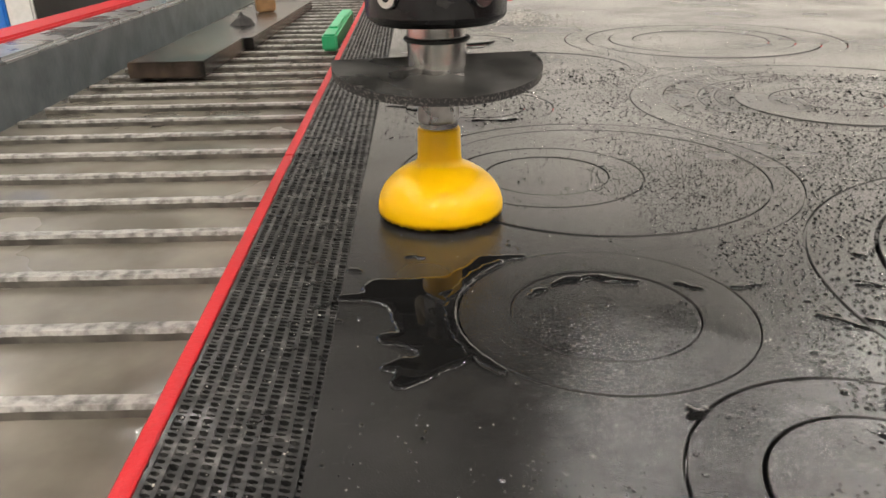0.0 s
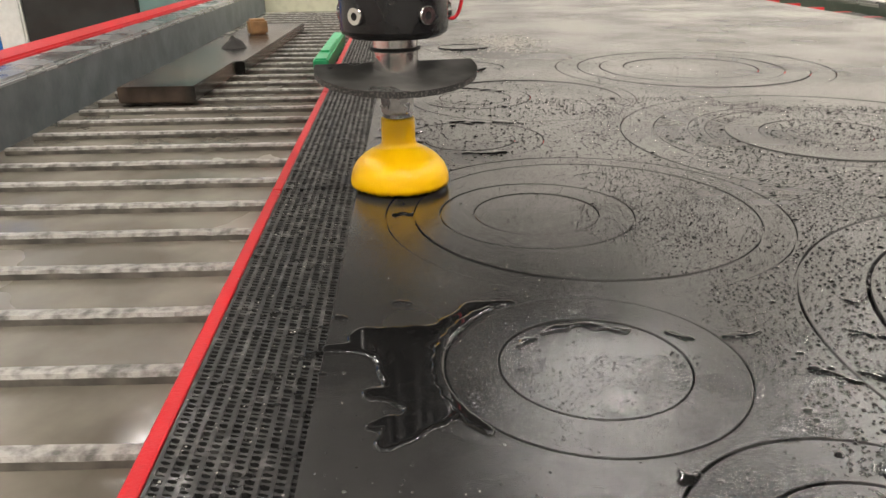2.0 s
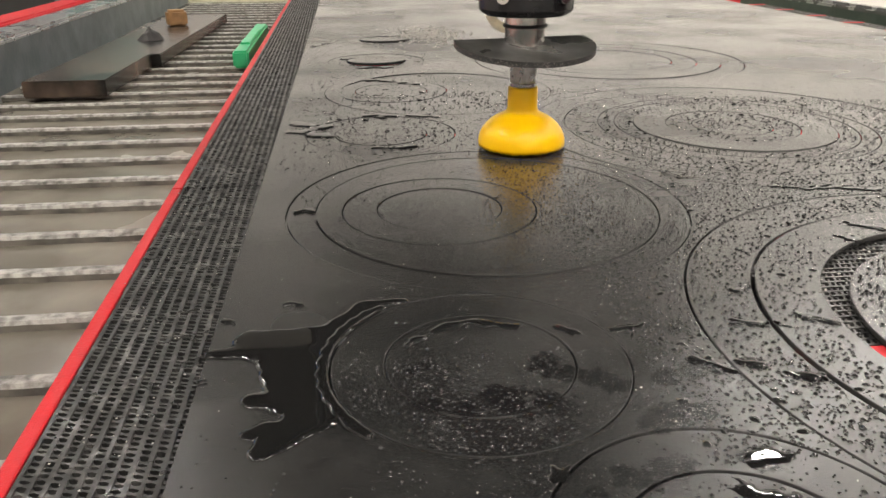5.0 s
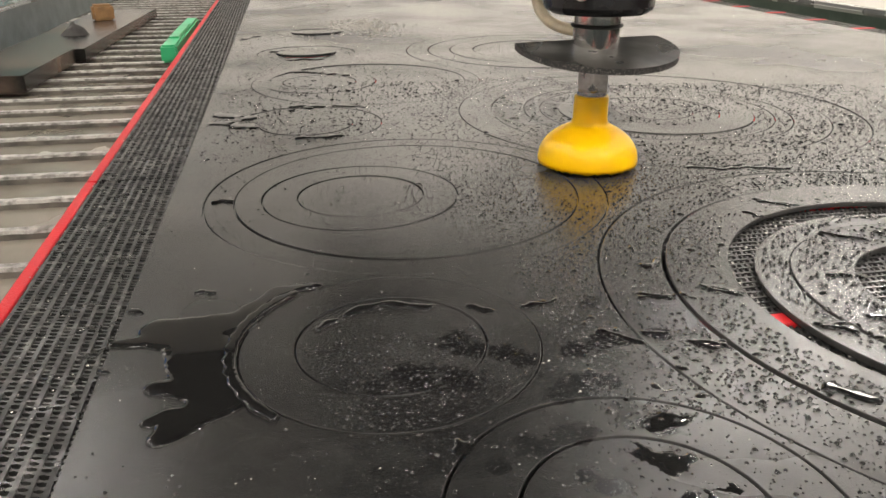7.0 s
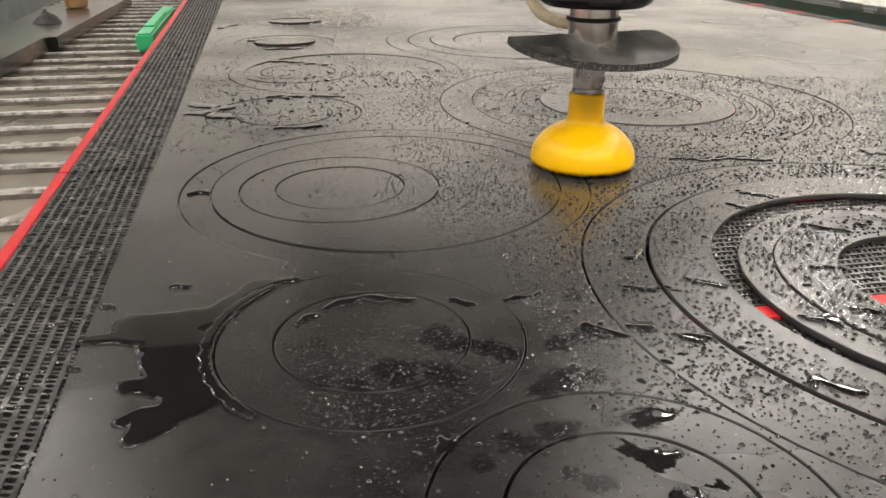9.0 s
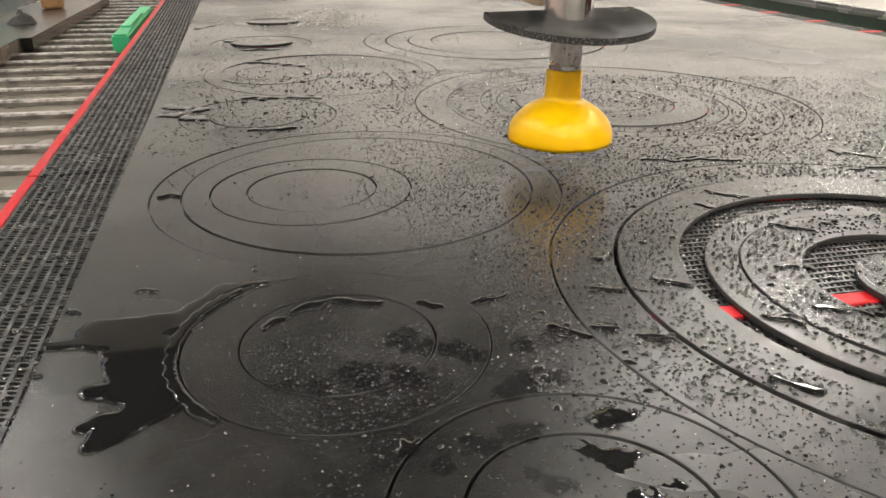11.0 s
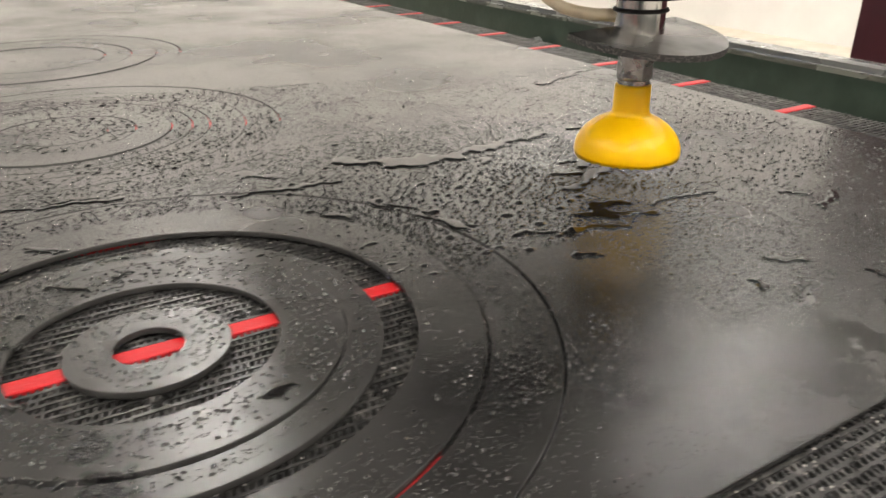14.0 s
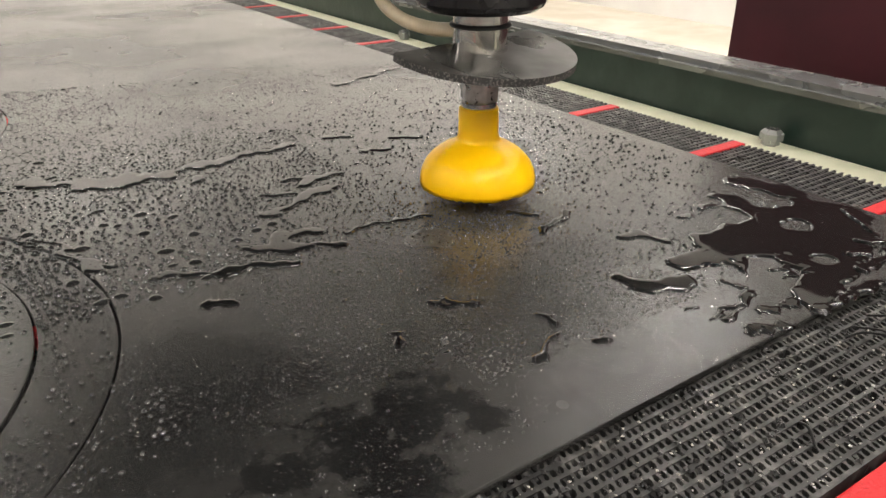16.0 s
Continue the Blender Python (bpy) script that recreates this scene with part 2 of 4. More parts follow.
def curve_points(ctrl, n=12):
    """Catmull-Rom points through ctrl."""
    c = [Vector(p) for p in ctrl]
    c = [c[0] * 2 - c[1]] + c + [c[-1] * 2 - c[-2]]
    out = []
    for i in range(1, len(c) - 2):
        for k in range(n):
            t = k / n
            p0, p1, p2, p3 = c[i - 1:i + 3]
            out.append(0.5 * ((2 * p1) + (p2 - p0) * t + (2 * p0 - 5 * p1 + 4 * p2 - p3) * t * t + (3 * p1 - p0 - 3 * p2 + p3) * t ** 3))
    out.append(c[-2])
    return out


def thing(name, label, category, group="", m=None, kind=""):
    ob = new(name)
    ob.empty_display_size = 0.02
    if m is not None:
        ob.matrix_basis = m
    return tagged(ob, label, category, group, kind)


# ---- the cut rubber sheet ----
THICK = 0.0038


def outline_mesh(name, loops):
    """A plate with holes, lying with its top at z = 0."""
    cu = bpy.data.curves.new(name, "CURVE")
    cu.dimensions, cu.fill_mode = "2D", "BOTH"
    cu.extrude, cu.bevel_depth, cu.bevel_resolution = THICK / 2 - 0.0004, 0.0004, 1
    for loop in loops:
        sp = cu.splines.new("POLY")
        sp.points.add(len(loop) - 1)
        for p, (x, y) in zip(sp.points, loop):
            p.co = (x, y, 0, 1)
        sp.use_cyclic_u = True
    tmp = bpy.data.objects.new(name, cu)
    scene.collection.objects.link(tmp)
    me = bpy.data.meshes.new_from_object(tmp.evaluated_get(bpy.context.evaluated_depsgraph_get()))
    bpy.data.objects.remove(tmp)
    for v in me.vertices:
        v.co.z -= THICK / 2
    me.materials.clear()
    bm = bmesh.new()
    bm.from_mesh(me)
    bmesh.ops.remove_doubles(bm, verts=bm.verts[:], dist=0.00002)
    bm.to_mesh(me)
    bm.free()
    return me


def circle(x, y, r, n=128):
    return [(x + r * math.cos(2 * math.pi * k / n), y + r * math.sin(2 * math.pi * k / n)) for k in range(n)]


# groups of round cuts: (x, y, [(outer radius, inner radius, shift x, shift y), ...])
CUTS = [
    (0.449, 0.302, 0.2113, [(0.2089, 0.1741, 0, 0), (0.1712, 0.1365, 0.0008, 0.0006), (0.1195, 0.1016, -0.004, -0.005), (0.0996, 0.0667, -0.003, -0.003), (0.0404, 0.0178, -0.003, -0.006)]),
    (0.122, 0.303, 0.0718, [(0.0702, 0.0461, 0, 0), (0.0444, 0, 0, 0)]),
    (0.158, 0.522, 0.1474, [(0.1456, 0.1264, 0, 0)]),
    (0.1945, 0.172, 0.0712, [(0.0692, 0.0452, 0, 0), (0.0428, 0, 0, 0)]),
    (0.450, 0.737, 0.2080, [(0.2062, 0.1736, 0, 0), (0.1718, 0.1386, 0, 0), (0.1366, 0.1214, 0, 0), (0.1194, 0.1016, 0, 0), (0.0997, 0.0677, 0, 0), (0.0658, 0.0412, 0, 0), (0.0394, 0, 0, 0)]),
    (0.085, 0.747, 0.0760, [(0.0742, 0.0472, 0, 0), (0.0454, 0, 0, 0)]),
    (0.163, 0.965, 0.1450, [(0.1434, 0.1266, 0, 0)]),
    (0.088, 1.212, 0.0758, [(0.0742, 0.0470, 0, 0), (0.0448, 0, 0, 0.004)]),
    (0.108, 1.467, 0.0730, [(0.0718, 0.0480, 0, 0), (0.0458, 0, 0, 0)]),
    (0.450, 1.180, 0.2080, [(0.2056, 0.1738, 0, 0), (0.1712, 0.1390, 0, 0), (0.1362, 0.1018, 0, 0), (0.0992, 0, 0, 0)]),
]
corners = [(-0.0017, 0.0669), (1.113, 0.088), (1.113, 3.05), (-0.0766, 3.05)]
sheet = new("rubber_sheet", outline_mesh("rubber_sheet", [corners] + [circle(x, y, r) for x, y, r, _ in CUTS]))
sheet.data.materials.append(RUBBER)
tagged(sheet, "large wet black rubber sheet with round cuts on support bricks", "rubber sheet")


def cut_piece(x, y, ro, ri, holes=(), i=0):
    rnd = random.Random(i)
    loops = [circle(0, 0, ro)] + ([circle(0, 0, ri)] if ri else []) + list(holes)
    ob = new("cut_ring" if ri else "cut_disc", outline_mesh("cut_ring" if ri else "cut_disc", loops))
    ob.data.materials.append(RUBBER)
    lift, tip = (0.0012, -2.4) if 1.1 < y < 1.6 and ro < 0.06 else (0, 0)
    ob.matrix_basis = pose(x, y, lift + rnd.uniform(-0.0005, 0.0002), tip + rnd.uniform(-0.12, 0.12), rnd.uniform(-0.12, 0.12), 0)
    return tagged(ob, "wet black rubber ring cut loose within the sheet" if ri else "wet black rubber disc cut loose within the sheet",
                  "rubber ring" if ri else "rubber disc", "cut rubber pieces")


count = 0
for x, y, r, pieces in CUTS:
    for ro, ri, sx, sy in pieces:
        count += 1
        cut_piece(x + sx, y + sy, ro, ri, i=count)
# eccentric pairs: a plate with a ring and a disc set off its middle
for (x, y, r), (ix, iy) in (((0.158, 0.522, 0.1245), (-0.035, -0.003)), ((0.163, 0.965, 0.1252), (-0.060, 0.003))):
    count += 1
    ob = cut_piece(x, y, r, 0, [circle(ix, iy, 0.0722)], count)
    for ro, ri in ((0.0702, 0.0468), (0.0450, 0)):
        count += 1
        cut_piece(x + ix, y + iy, ro, ri, i=count)


# ---- water on the sheet ----
def on_rubber(x, y):
    """Whether rubber lies under this place, clear of the cuts and openings."""
    if not (-0.02 * y + 0.003 < x < 1.108 and 0.094 < y < 3.0):
        return False
    d = math.hypot(x - 0.446, y - 0.2975)
    if 0.1165 < d < 0.140 or 0.038 < d < 0.069 or d < 0.021:
        return False
    for cx, cy, r, pieces in CUTS:
        d = math.hypot(x - cx, y - cy)
        for ro, ri, sx, sy in pieces:
            if abs(d - ro) < 0.0016 or abs(d - ri) < 0.0016:
                return False
    return True


def wetness(x, y):
    """How thickly drops lie, and how large they are: (fine, middling, radius)."""
    n = noise.noise((x * 14, y * 14, 3.1)) * 0.5 + 0.5
    m = noise.noise((x * 38, y * 38, 7.7)) * 0.5 + 0.5
    d1, d2, d3 = math.hypot(x - 0.122, y - 0.303), math.hypot(x - 0.158, y - 0.522), math.hypot(x - 0.449, y - 0.302)
    fine, mid, size = 0.6, 0.08, 0.0009
    if d2 < 0.147:  # the plate that is being cut: misted on its far side, nearly dry on the near side
        fine, mid, size = (1.3, 0.30, 0.0007) if x > 0.17 else (0.25, 0.02, 0.0008)
        if math.hypot(x - 0.20, y - 0.50) < 0.055:
            mid = 0.8
    elif d1 < 0.072:
        fine, mid, size = (1.5, 0.55, 0.0006) if y < 0.31 else (0.4, 0.04, 0.0010)
    elif x < 0.07 and y < 0.62:
        fine, mid = 0.10, 0.01
    elif y < 0.17 and x < 0.36:
        fine, mid, size = 0.8, 0.10, 0.0006
    elif x > 0.56 and y < 0.29:
        fine, mid, size = (2.0, 1.7, 0.0008) if 0.72 < x < 0.95 and y > 0.12 else (1.2, 0.12, 0.0006)
        if x > 0.93:
            fine, mid, size = 0.3, 0.16, 0.0012
        if y < 0.16 and x < 0.78:
            fine, mid = 0.35, 0.02
        if y < 0.13 and x > 0.78:
            fine, mid = 0.15, 0.0
        if x < 0.66 and y > 0.16:
            fine, mid, size = 0.8, 0.30, 0.0011
    elif x > 0.86 and y < 0.60:
        fine, mid, size = 0.5, 0.22, 0.0014
    elif x > 0.58 and y < 0.44:
        fine, mid, size = 0.6, 2.6, 0.0020
        if x > 0.78:
            fine, mid, size = 0.8, 1.0, 0.0012
    elif x > 0.58 and y < 0.58:
        fine, mid, size = 0.9, (2.4 if x < 0.74 else 0.7), 0.0014
    elif y > 0.95:
        fine, mid, size = 0.12 * max(0, 2.0 - y), 0.08 * max(0, 1.9 - y), 0.0012
    elif y > 0.55:
        fine, mid, size = (0.9, 0.45, 0.0013) if x < 0.75 else (0.7, 0.16, 0.0012)
        if x < 0.20:
            fine, mid = 0.5, 0.22
    elif d3 < 0.212 and y < 0.22:
        fine, mid, size = 0.8, 0.10, 0.0010
    elif d3 < 0.212:
        fine, mid, size = 1.0, 0.75, 0.0012
    elif x > 0.20 and y > 0.22:
        fine, mid, size = 1.2, 1.9, 0.0011
    if x > 0.4 and y > 0.90 - 0.26 * (x - 0.45):
        fine, mid = 0.06, 0.01
    return fine * (0.25 + 1.3 * n * m * 1.6), mid * (0.25 + 1.5 * n * m * 1.6), size


def drops(name, spots, label):
    """Domed beads of water with a rounded, slightly uneven outline, all in one mesh."""
    seg, steps = (12, (0.45, 0.80, 1.0)) if spots[0][2] > 0.001 else (6, (0.62, 1.0))
    ang = np.array([6.2832 * k / seg for k in range(seg)])
    quads = [(0, 1 + k, 1 + (k + 1) % seg) for k in range(seg)]
    for a in range(1, 1 + seg * (len(steps) - 1), seg):
        quads += [(a + k, a + seg + k, a + seg + (k + 1) % seg, a + (k + 1) % seg) for k in range(seg)]
    verts, faces = [], []
    wob = np.random.RandomState(4)
    for n, (x, y, rx, ry, h, a) in enumerate(spots):
        c, s2 = math.cos(a), math.sin(a)
        p, q, amp = wob.uniform(0, 6.28), wob.uniform(0, 6.28), wob.uniform(0.02, 0.13)
        k = 1 + amp * np.sin(2 * ang + p) + amp * 0.6 * np.sin(3 * ang + q)
        rows = [[(x, y, h)]]
        for st in steps:
            u, v = st * rx * k * np.cos(ang), st * ry * k * np.sin(ang)
            z = h * (1 - st ** 2.2) if st < 1 else -0.00003
            rows.append(np.stack([x + u * c - v * s2, y + u * s2 + v * c, np.full(seg, z)], 1).tolist())
        for row in rows:
            verts.extend(row)
        b = n * (1 + seg * len(steps))
        faces.extend([tuple(b + i for i in f) for f in quads])
    me = bpy.data.meshes.new(name)
    me.from_pydata(verts, [], faces)
    me.polygons.foreach_set("use_smooth", [True] * len(me.polygons))
    me.materials.append(BEADS)
    return tagged(new(name, me), label, "water drops", kind="stuff")


rnd = random.Random(11)
fine, mid, big = [], [], []
taken = {}


def free(x, y, r):
    """Beads that touch would run together: keep them apart."""
    i, j = int(x / 0.010), int(y / 0.010)
    for a in (i - 1, i, i + 1):
        for b in (j - 1, j, j + 1):
            for u, v, q in taken.get((a, b), ()):
                if (x - u) ** 2 + (y - v) ** 2 < (1.06 * (r + q)) ** 2:
                    return False
    taken.setdefault((i, j), []).append((x, y, r))
    return True


for tries in range(40000):
    if len(big) >= 330:
        break
    x, y = rnd.uniform(0.0, 1.08), 0.1 + 1.3 * rnd.random() ** 1.5
    f, w, size = wetness(x, y)
    if rnd.random() < w * 0.7 and on_rubber(x, y):
        r = rnd.uniform(1.3, 2.4) * size
        if free(x, y, r * 1.3):
            big.append((x, y, r * rnd.uniform(0.95, 1.5), r * 0.85, r * 0.36, rnd.gauss(0.1, 0.35)))
def cap(y):
    """How high the beads stand for their radius: flatter far back, to look paler to the camera."""
    return 0.72 - 0.37 * max(0.0, min(1.0, (y - 0.42) / 0.15))


for tries in range(420000):
    if len(mid) >= 20000:
        break
    x, y = rnd.uniform(-0.02, 1.1), 0.09 + 1.6 * rnd.random() ** 1.7
    f, w, size = wetness(x, y)
    if rnd.random() < w and on_rubber(x, y):
        r = size * (0.55 + 0.75 * rnd.random() ** 1.6)
        if free(x, y, r * 1.05):
            mid.append((x, y, r * rnd.uniform(0.95, 1.15), r, min(0.0016, r * cap(y) * rnd.uniform(0.85, 1.15)), rnd.gauss(0, 0.35)))
for tries in range(330000):
    if len(fine) >= 60000:
        break
    x, y = rnd.uniform(-0.02, 1.1), 0.09 + 1.8 * rnd.random() ** 1.7
    if rnd.random() < wetness(x, y)[0] and on_rubber(x, y):
        r = 0.0002 + 0.00042 * rnd.random() ** 1.8
        fine.append((x, y, r, r * rnd.uniform(0.8, 1.2), r * 0.55, rnd.uniform(0, 3)))
drops("fine_water_drops", fine, "fine clear water drops scattered over the black rubber")
drops("water_drops", mid, "clear water beads scattered over the black rubber")
drops("large_water_drops", big, "large flat water blots on the black rubber")


SLITS = [(cx + sx, cy + sy, q) for cx, cy, r, pieces in CUTS for ro, ri, sx, sy in pieces for q in (ro, ri) if q] \
    + [(0.123, 0.519, 0.0715), (0.123, 0.519, 0.0460), (0.103, 0.968, 0.0715), (0.103, 0.968, 0.0460)]


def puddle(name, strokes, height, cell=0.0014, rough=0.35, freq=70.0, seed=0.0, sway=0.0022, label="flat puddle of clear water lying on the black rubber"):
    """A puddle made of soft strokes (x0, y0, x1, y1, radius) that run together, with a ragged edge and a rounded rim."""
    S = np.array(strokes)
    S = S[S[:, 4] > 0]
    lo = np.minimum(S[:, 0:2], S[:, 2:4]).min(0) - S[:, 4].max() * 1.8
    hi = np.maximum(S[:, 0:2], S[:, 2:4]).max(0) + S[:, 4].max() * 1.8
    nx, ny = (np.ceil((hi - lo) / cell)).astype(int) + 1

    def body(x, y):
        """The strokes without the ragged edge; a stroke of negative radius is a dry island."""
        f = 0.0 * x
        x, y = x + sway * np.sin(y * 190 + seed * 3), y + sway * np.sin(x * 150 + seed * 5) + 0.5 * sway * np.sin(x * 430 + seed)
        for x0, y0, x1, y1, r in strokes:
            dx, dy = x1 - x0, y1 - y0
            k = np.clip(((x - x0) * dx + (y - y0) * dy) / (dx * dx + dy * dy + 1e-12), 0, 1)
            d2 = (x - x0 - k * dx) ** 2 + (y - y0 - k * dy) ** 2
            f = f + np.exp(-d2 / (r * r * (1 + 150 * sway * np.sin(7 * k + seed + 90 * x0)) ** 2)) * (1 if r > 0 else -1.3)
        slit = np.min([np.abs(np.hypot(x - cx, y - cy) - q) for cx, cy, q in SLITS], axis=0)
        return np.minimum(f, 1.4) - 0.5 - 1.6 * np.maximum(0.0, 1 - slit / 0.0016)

    def ragged(f, p):
        if abs(f) > rough * 1.4:
            return f
        q = (p[0] * freq * 0.8, p[1] * freq * 0.8, seed)
        return f + rough * 0.8 * (noise.noise(q) + 0.45 * noise.noise((q[0] * 2.3, q[1] * 2.3, seed + 5)) + 0.25 * noise.noise((q[0] * 5.1, q[1] * 5.1, seed + 9)))

    pts = [[(lo[0] + i * cell, lo[1] + j * cell) for j in range(ny)] for i in range(nx)]
    grid = np.array(pts)
    plain = body(grid[:, :, 0], grid[:, :, 1]).tolist()
    val = [[ragged(plain[i][j], pts[i][j]) for j in range(ny)] for i in range(nx)]
    index, verts, faces = {}, [], []

    def vert(i, j):
        if (i, j) in index:
            return index[(i, j)]
        p, f = pts[i][j], val[i][j]
        if f <= 0:
            gx = (val[min(i + 1, nx - 1)][j] - val[max(i - 1, 0)][j]) / (2 * cell)
            gy = (val[i][min(j + 1, ny - 1)] - val[i][max(j - 1, 0)]) / (2 * cell)
            st = -f / (gx * gx + gy * gy + 1e-9)
            ln = math.hypot(st * gx, st * gy)
            st *= min(1.0, cell / (ln + 1e-12))
            p = (p[0] + st * gx, p[1] + st * gy)
            z = -0.0001
        else:
            z = height * (1 - math.exp(-14.0 * f)) + 0.00002
        index[(i, j)] = len(verts)
        verts.append((*p, z))
        return index[(i, j)]

    for i in range(nx - 1):
        for j in range(ny - 1):
            if max(val[i][j], val[i + 1][j], val[i][j + 1], val[i + 1][j + 1]) > 0:
                faces.append((vert(i, j), vert(i + 1, j), vert(i + 1, j + 1), vert(i, j + 1)))
    root = list(range(len(verts)))

    def top(a):
        while root[a] != a:
            root[a] = root[root[a]]
            a = root[a]
        return a

    for f in faces:
        for a in f[1:]:
            root[top(a)] = top(f[0])
    pools = {}
    for f in faces:
        pools.setdefault(top(f[0]), []).append(f)
    for fs in pools.values():
        if len(fs) < 4:
            continue
        used = sorted({a for f in fs for a in f})
        number = {a: n for n, a in enumerate(used)}
        me = bpy.data.meshes.new(name)
        me.from_pydata([verts[a] for a in used], [], [tuple(number[a] for a in f) for f in fs])
        me.polygons.foreach_set("use_smooth", [True] * len(me.polygons))
        me.materials.append(WATER)
        tagged(new(name, me), label, "puddle", "puddles")


# Stroke ends are traced from the camera's view onto the sheet.
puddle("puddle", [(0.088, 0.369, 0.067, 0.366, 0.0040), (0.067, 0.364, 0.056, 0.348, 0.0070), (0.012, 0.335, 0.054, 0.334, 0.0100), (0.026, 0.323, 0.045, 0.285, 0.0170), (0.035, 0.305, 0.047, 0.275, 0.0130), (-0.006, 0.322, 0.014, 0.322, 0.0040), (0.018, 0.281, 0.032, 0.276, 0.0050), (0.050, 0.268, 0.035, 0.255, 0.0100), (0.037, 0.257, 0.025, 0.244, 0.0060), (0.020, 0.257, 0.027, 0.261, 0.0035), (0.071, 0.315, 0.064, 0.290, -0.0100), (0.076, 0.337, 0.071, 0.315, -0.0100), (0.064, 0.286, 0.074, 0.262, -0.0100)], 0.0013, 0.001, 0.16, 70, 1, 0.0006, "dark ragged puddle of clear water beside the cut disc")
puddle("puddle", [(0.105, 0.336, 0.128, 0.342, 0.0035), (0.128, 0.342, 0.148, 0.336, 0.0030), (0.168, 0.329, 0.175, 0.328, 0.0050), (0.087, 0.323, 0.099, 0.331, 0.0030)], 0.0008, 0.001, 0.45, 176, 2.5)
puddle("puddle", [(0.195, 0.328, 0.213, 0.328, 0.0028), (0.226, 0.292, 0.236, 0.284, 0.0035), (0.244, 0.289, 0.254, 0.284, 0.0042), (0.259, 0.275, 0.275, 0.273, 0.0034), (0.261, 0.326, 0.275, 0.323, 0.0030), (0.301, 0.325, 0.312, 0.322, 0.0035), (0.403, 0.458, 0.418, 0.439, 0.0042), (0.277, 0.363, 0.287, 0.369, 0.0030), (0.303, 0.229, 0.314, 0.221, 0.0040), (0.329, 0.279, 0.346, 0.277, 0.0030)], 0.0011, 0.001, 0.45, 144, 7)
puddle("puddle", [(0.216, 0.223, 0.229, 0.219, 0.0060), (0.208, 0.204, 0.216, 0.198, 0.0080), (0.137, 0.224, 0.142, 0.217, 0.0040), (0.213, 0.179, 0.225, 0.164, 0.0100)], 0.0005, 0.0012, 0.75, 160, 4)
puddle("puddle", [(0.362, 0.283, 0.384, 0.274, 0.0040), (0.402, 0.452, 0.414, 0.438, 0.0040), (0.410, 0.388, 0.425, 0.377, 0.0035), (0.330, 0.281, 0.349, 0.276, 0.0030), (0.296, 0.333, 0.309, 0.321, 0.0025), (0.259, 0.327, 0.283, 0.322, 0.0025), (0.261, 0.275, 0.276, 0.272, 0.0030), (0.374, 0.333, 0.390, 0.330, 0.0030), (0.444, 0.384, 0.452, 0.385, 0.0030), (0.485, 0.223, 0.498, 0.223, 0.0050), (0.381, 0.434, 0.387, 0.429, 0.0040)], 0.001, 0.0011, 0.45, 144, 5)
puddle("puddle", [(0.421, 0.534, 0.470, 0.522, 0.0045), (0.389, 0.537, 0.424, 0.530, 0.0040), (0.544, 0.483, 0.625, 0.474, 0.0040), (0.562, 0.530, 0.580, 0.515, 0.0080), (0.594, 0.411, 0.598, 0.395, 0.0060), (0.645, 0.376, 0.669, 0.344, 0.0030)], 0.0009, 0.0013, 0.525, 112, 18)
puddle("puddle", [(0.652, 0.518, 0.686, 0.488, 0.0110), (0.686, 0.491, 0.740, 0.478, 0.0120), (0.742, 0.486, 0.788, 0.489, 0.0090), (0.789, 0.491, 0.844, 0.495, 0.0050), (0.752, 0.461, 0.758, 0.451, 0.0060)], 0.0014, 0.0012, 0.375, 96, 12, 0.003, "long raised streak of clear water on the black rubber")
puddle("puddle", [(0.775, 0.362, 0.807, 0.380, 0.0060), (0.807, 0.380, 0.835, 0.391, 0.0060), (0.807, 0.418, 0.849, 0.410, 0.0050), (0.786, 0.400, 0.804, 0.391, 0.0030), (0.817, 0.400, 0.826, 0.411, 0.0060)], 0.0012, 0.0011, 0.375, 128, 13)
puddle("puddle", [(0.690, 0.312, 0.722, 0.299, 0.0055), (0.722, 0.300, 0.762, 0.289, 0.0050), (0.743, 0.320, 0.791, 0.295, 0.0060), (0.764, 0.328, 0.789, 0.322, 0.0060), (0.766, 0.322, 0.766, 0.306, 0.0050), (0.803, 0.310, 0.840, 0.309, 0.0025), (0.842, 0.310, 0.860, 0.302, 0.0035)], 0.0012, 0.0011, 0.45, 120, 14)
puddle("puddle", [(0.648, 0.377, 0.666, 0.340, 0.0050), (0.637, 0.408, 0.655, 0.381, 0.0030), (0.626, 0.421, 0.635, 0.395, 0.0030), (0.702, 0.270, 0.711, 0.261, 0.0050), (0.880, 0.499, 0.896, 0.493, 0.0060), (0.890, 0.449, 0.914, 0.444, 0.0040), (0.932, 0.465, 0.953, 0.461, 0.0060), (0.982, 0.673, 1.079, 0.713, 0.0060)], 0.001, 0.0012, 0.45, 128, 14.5)
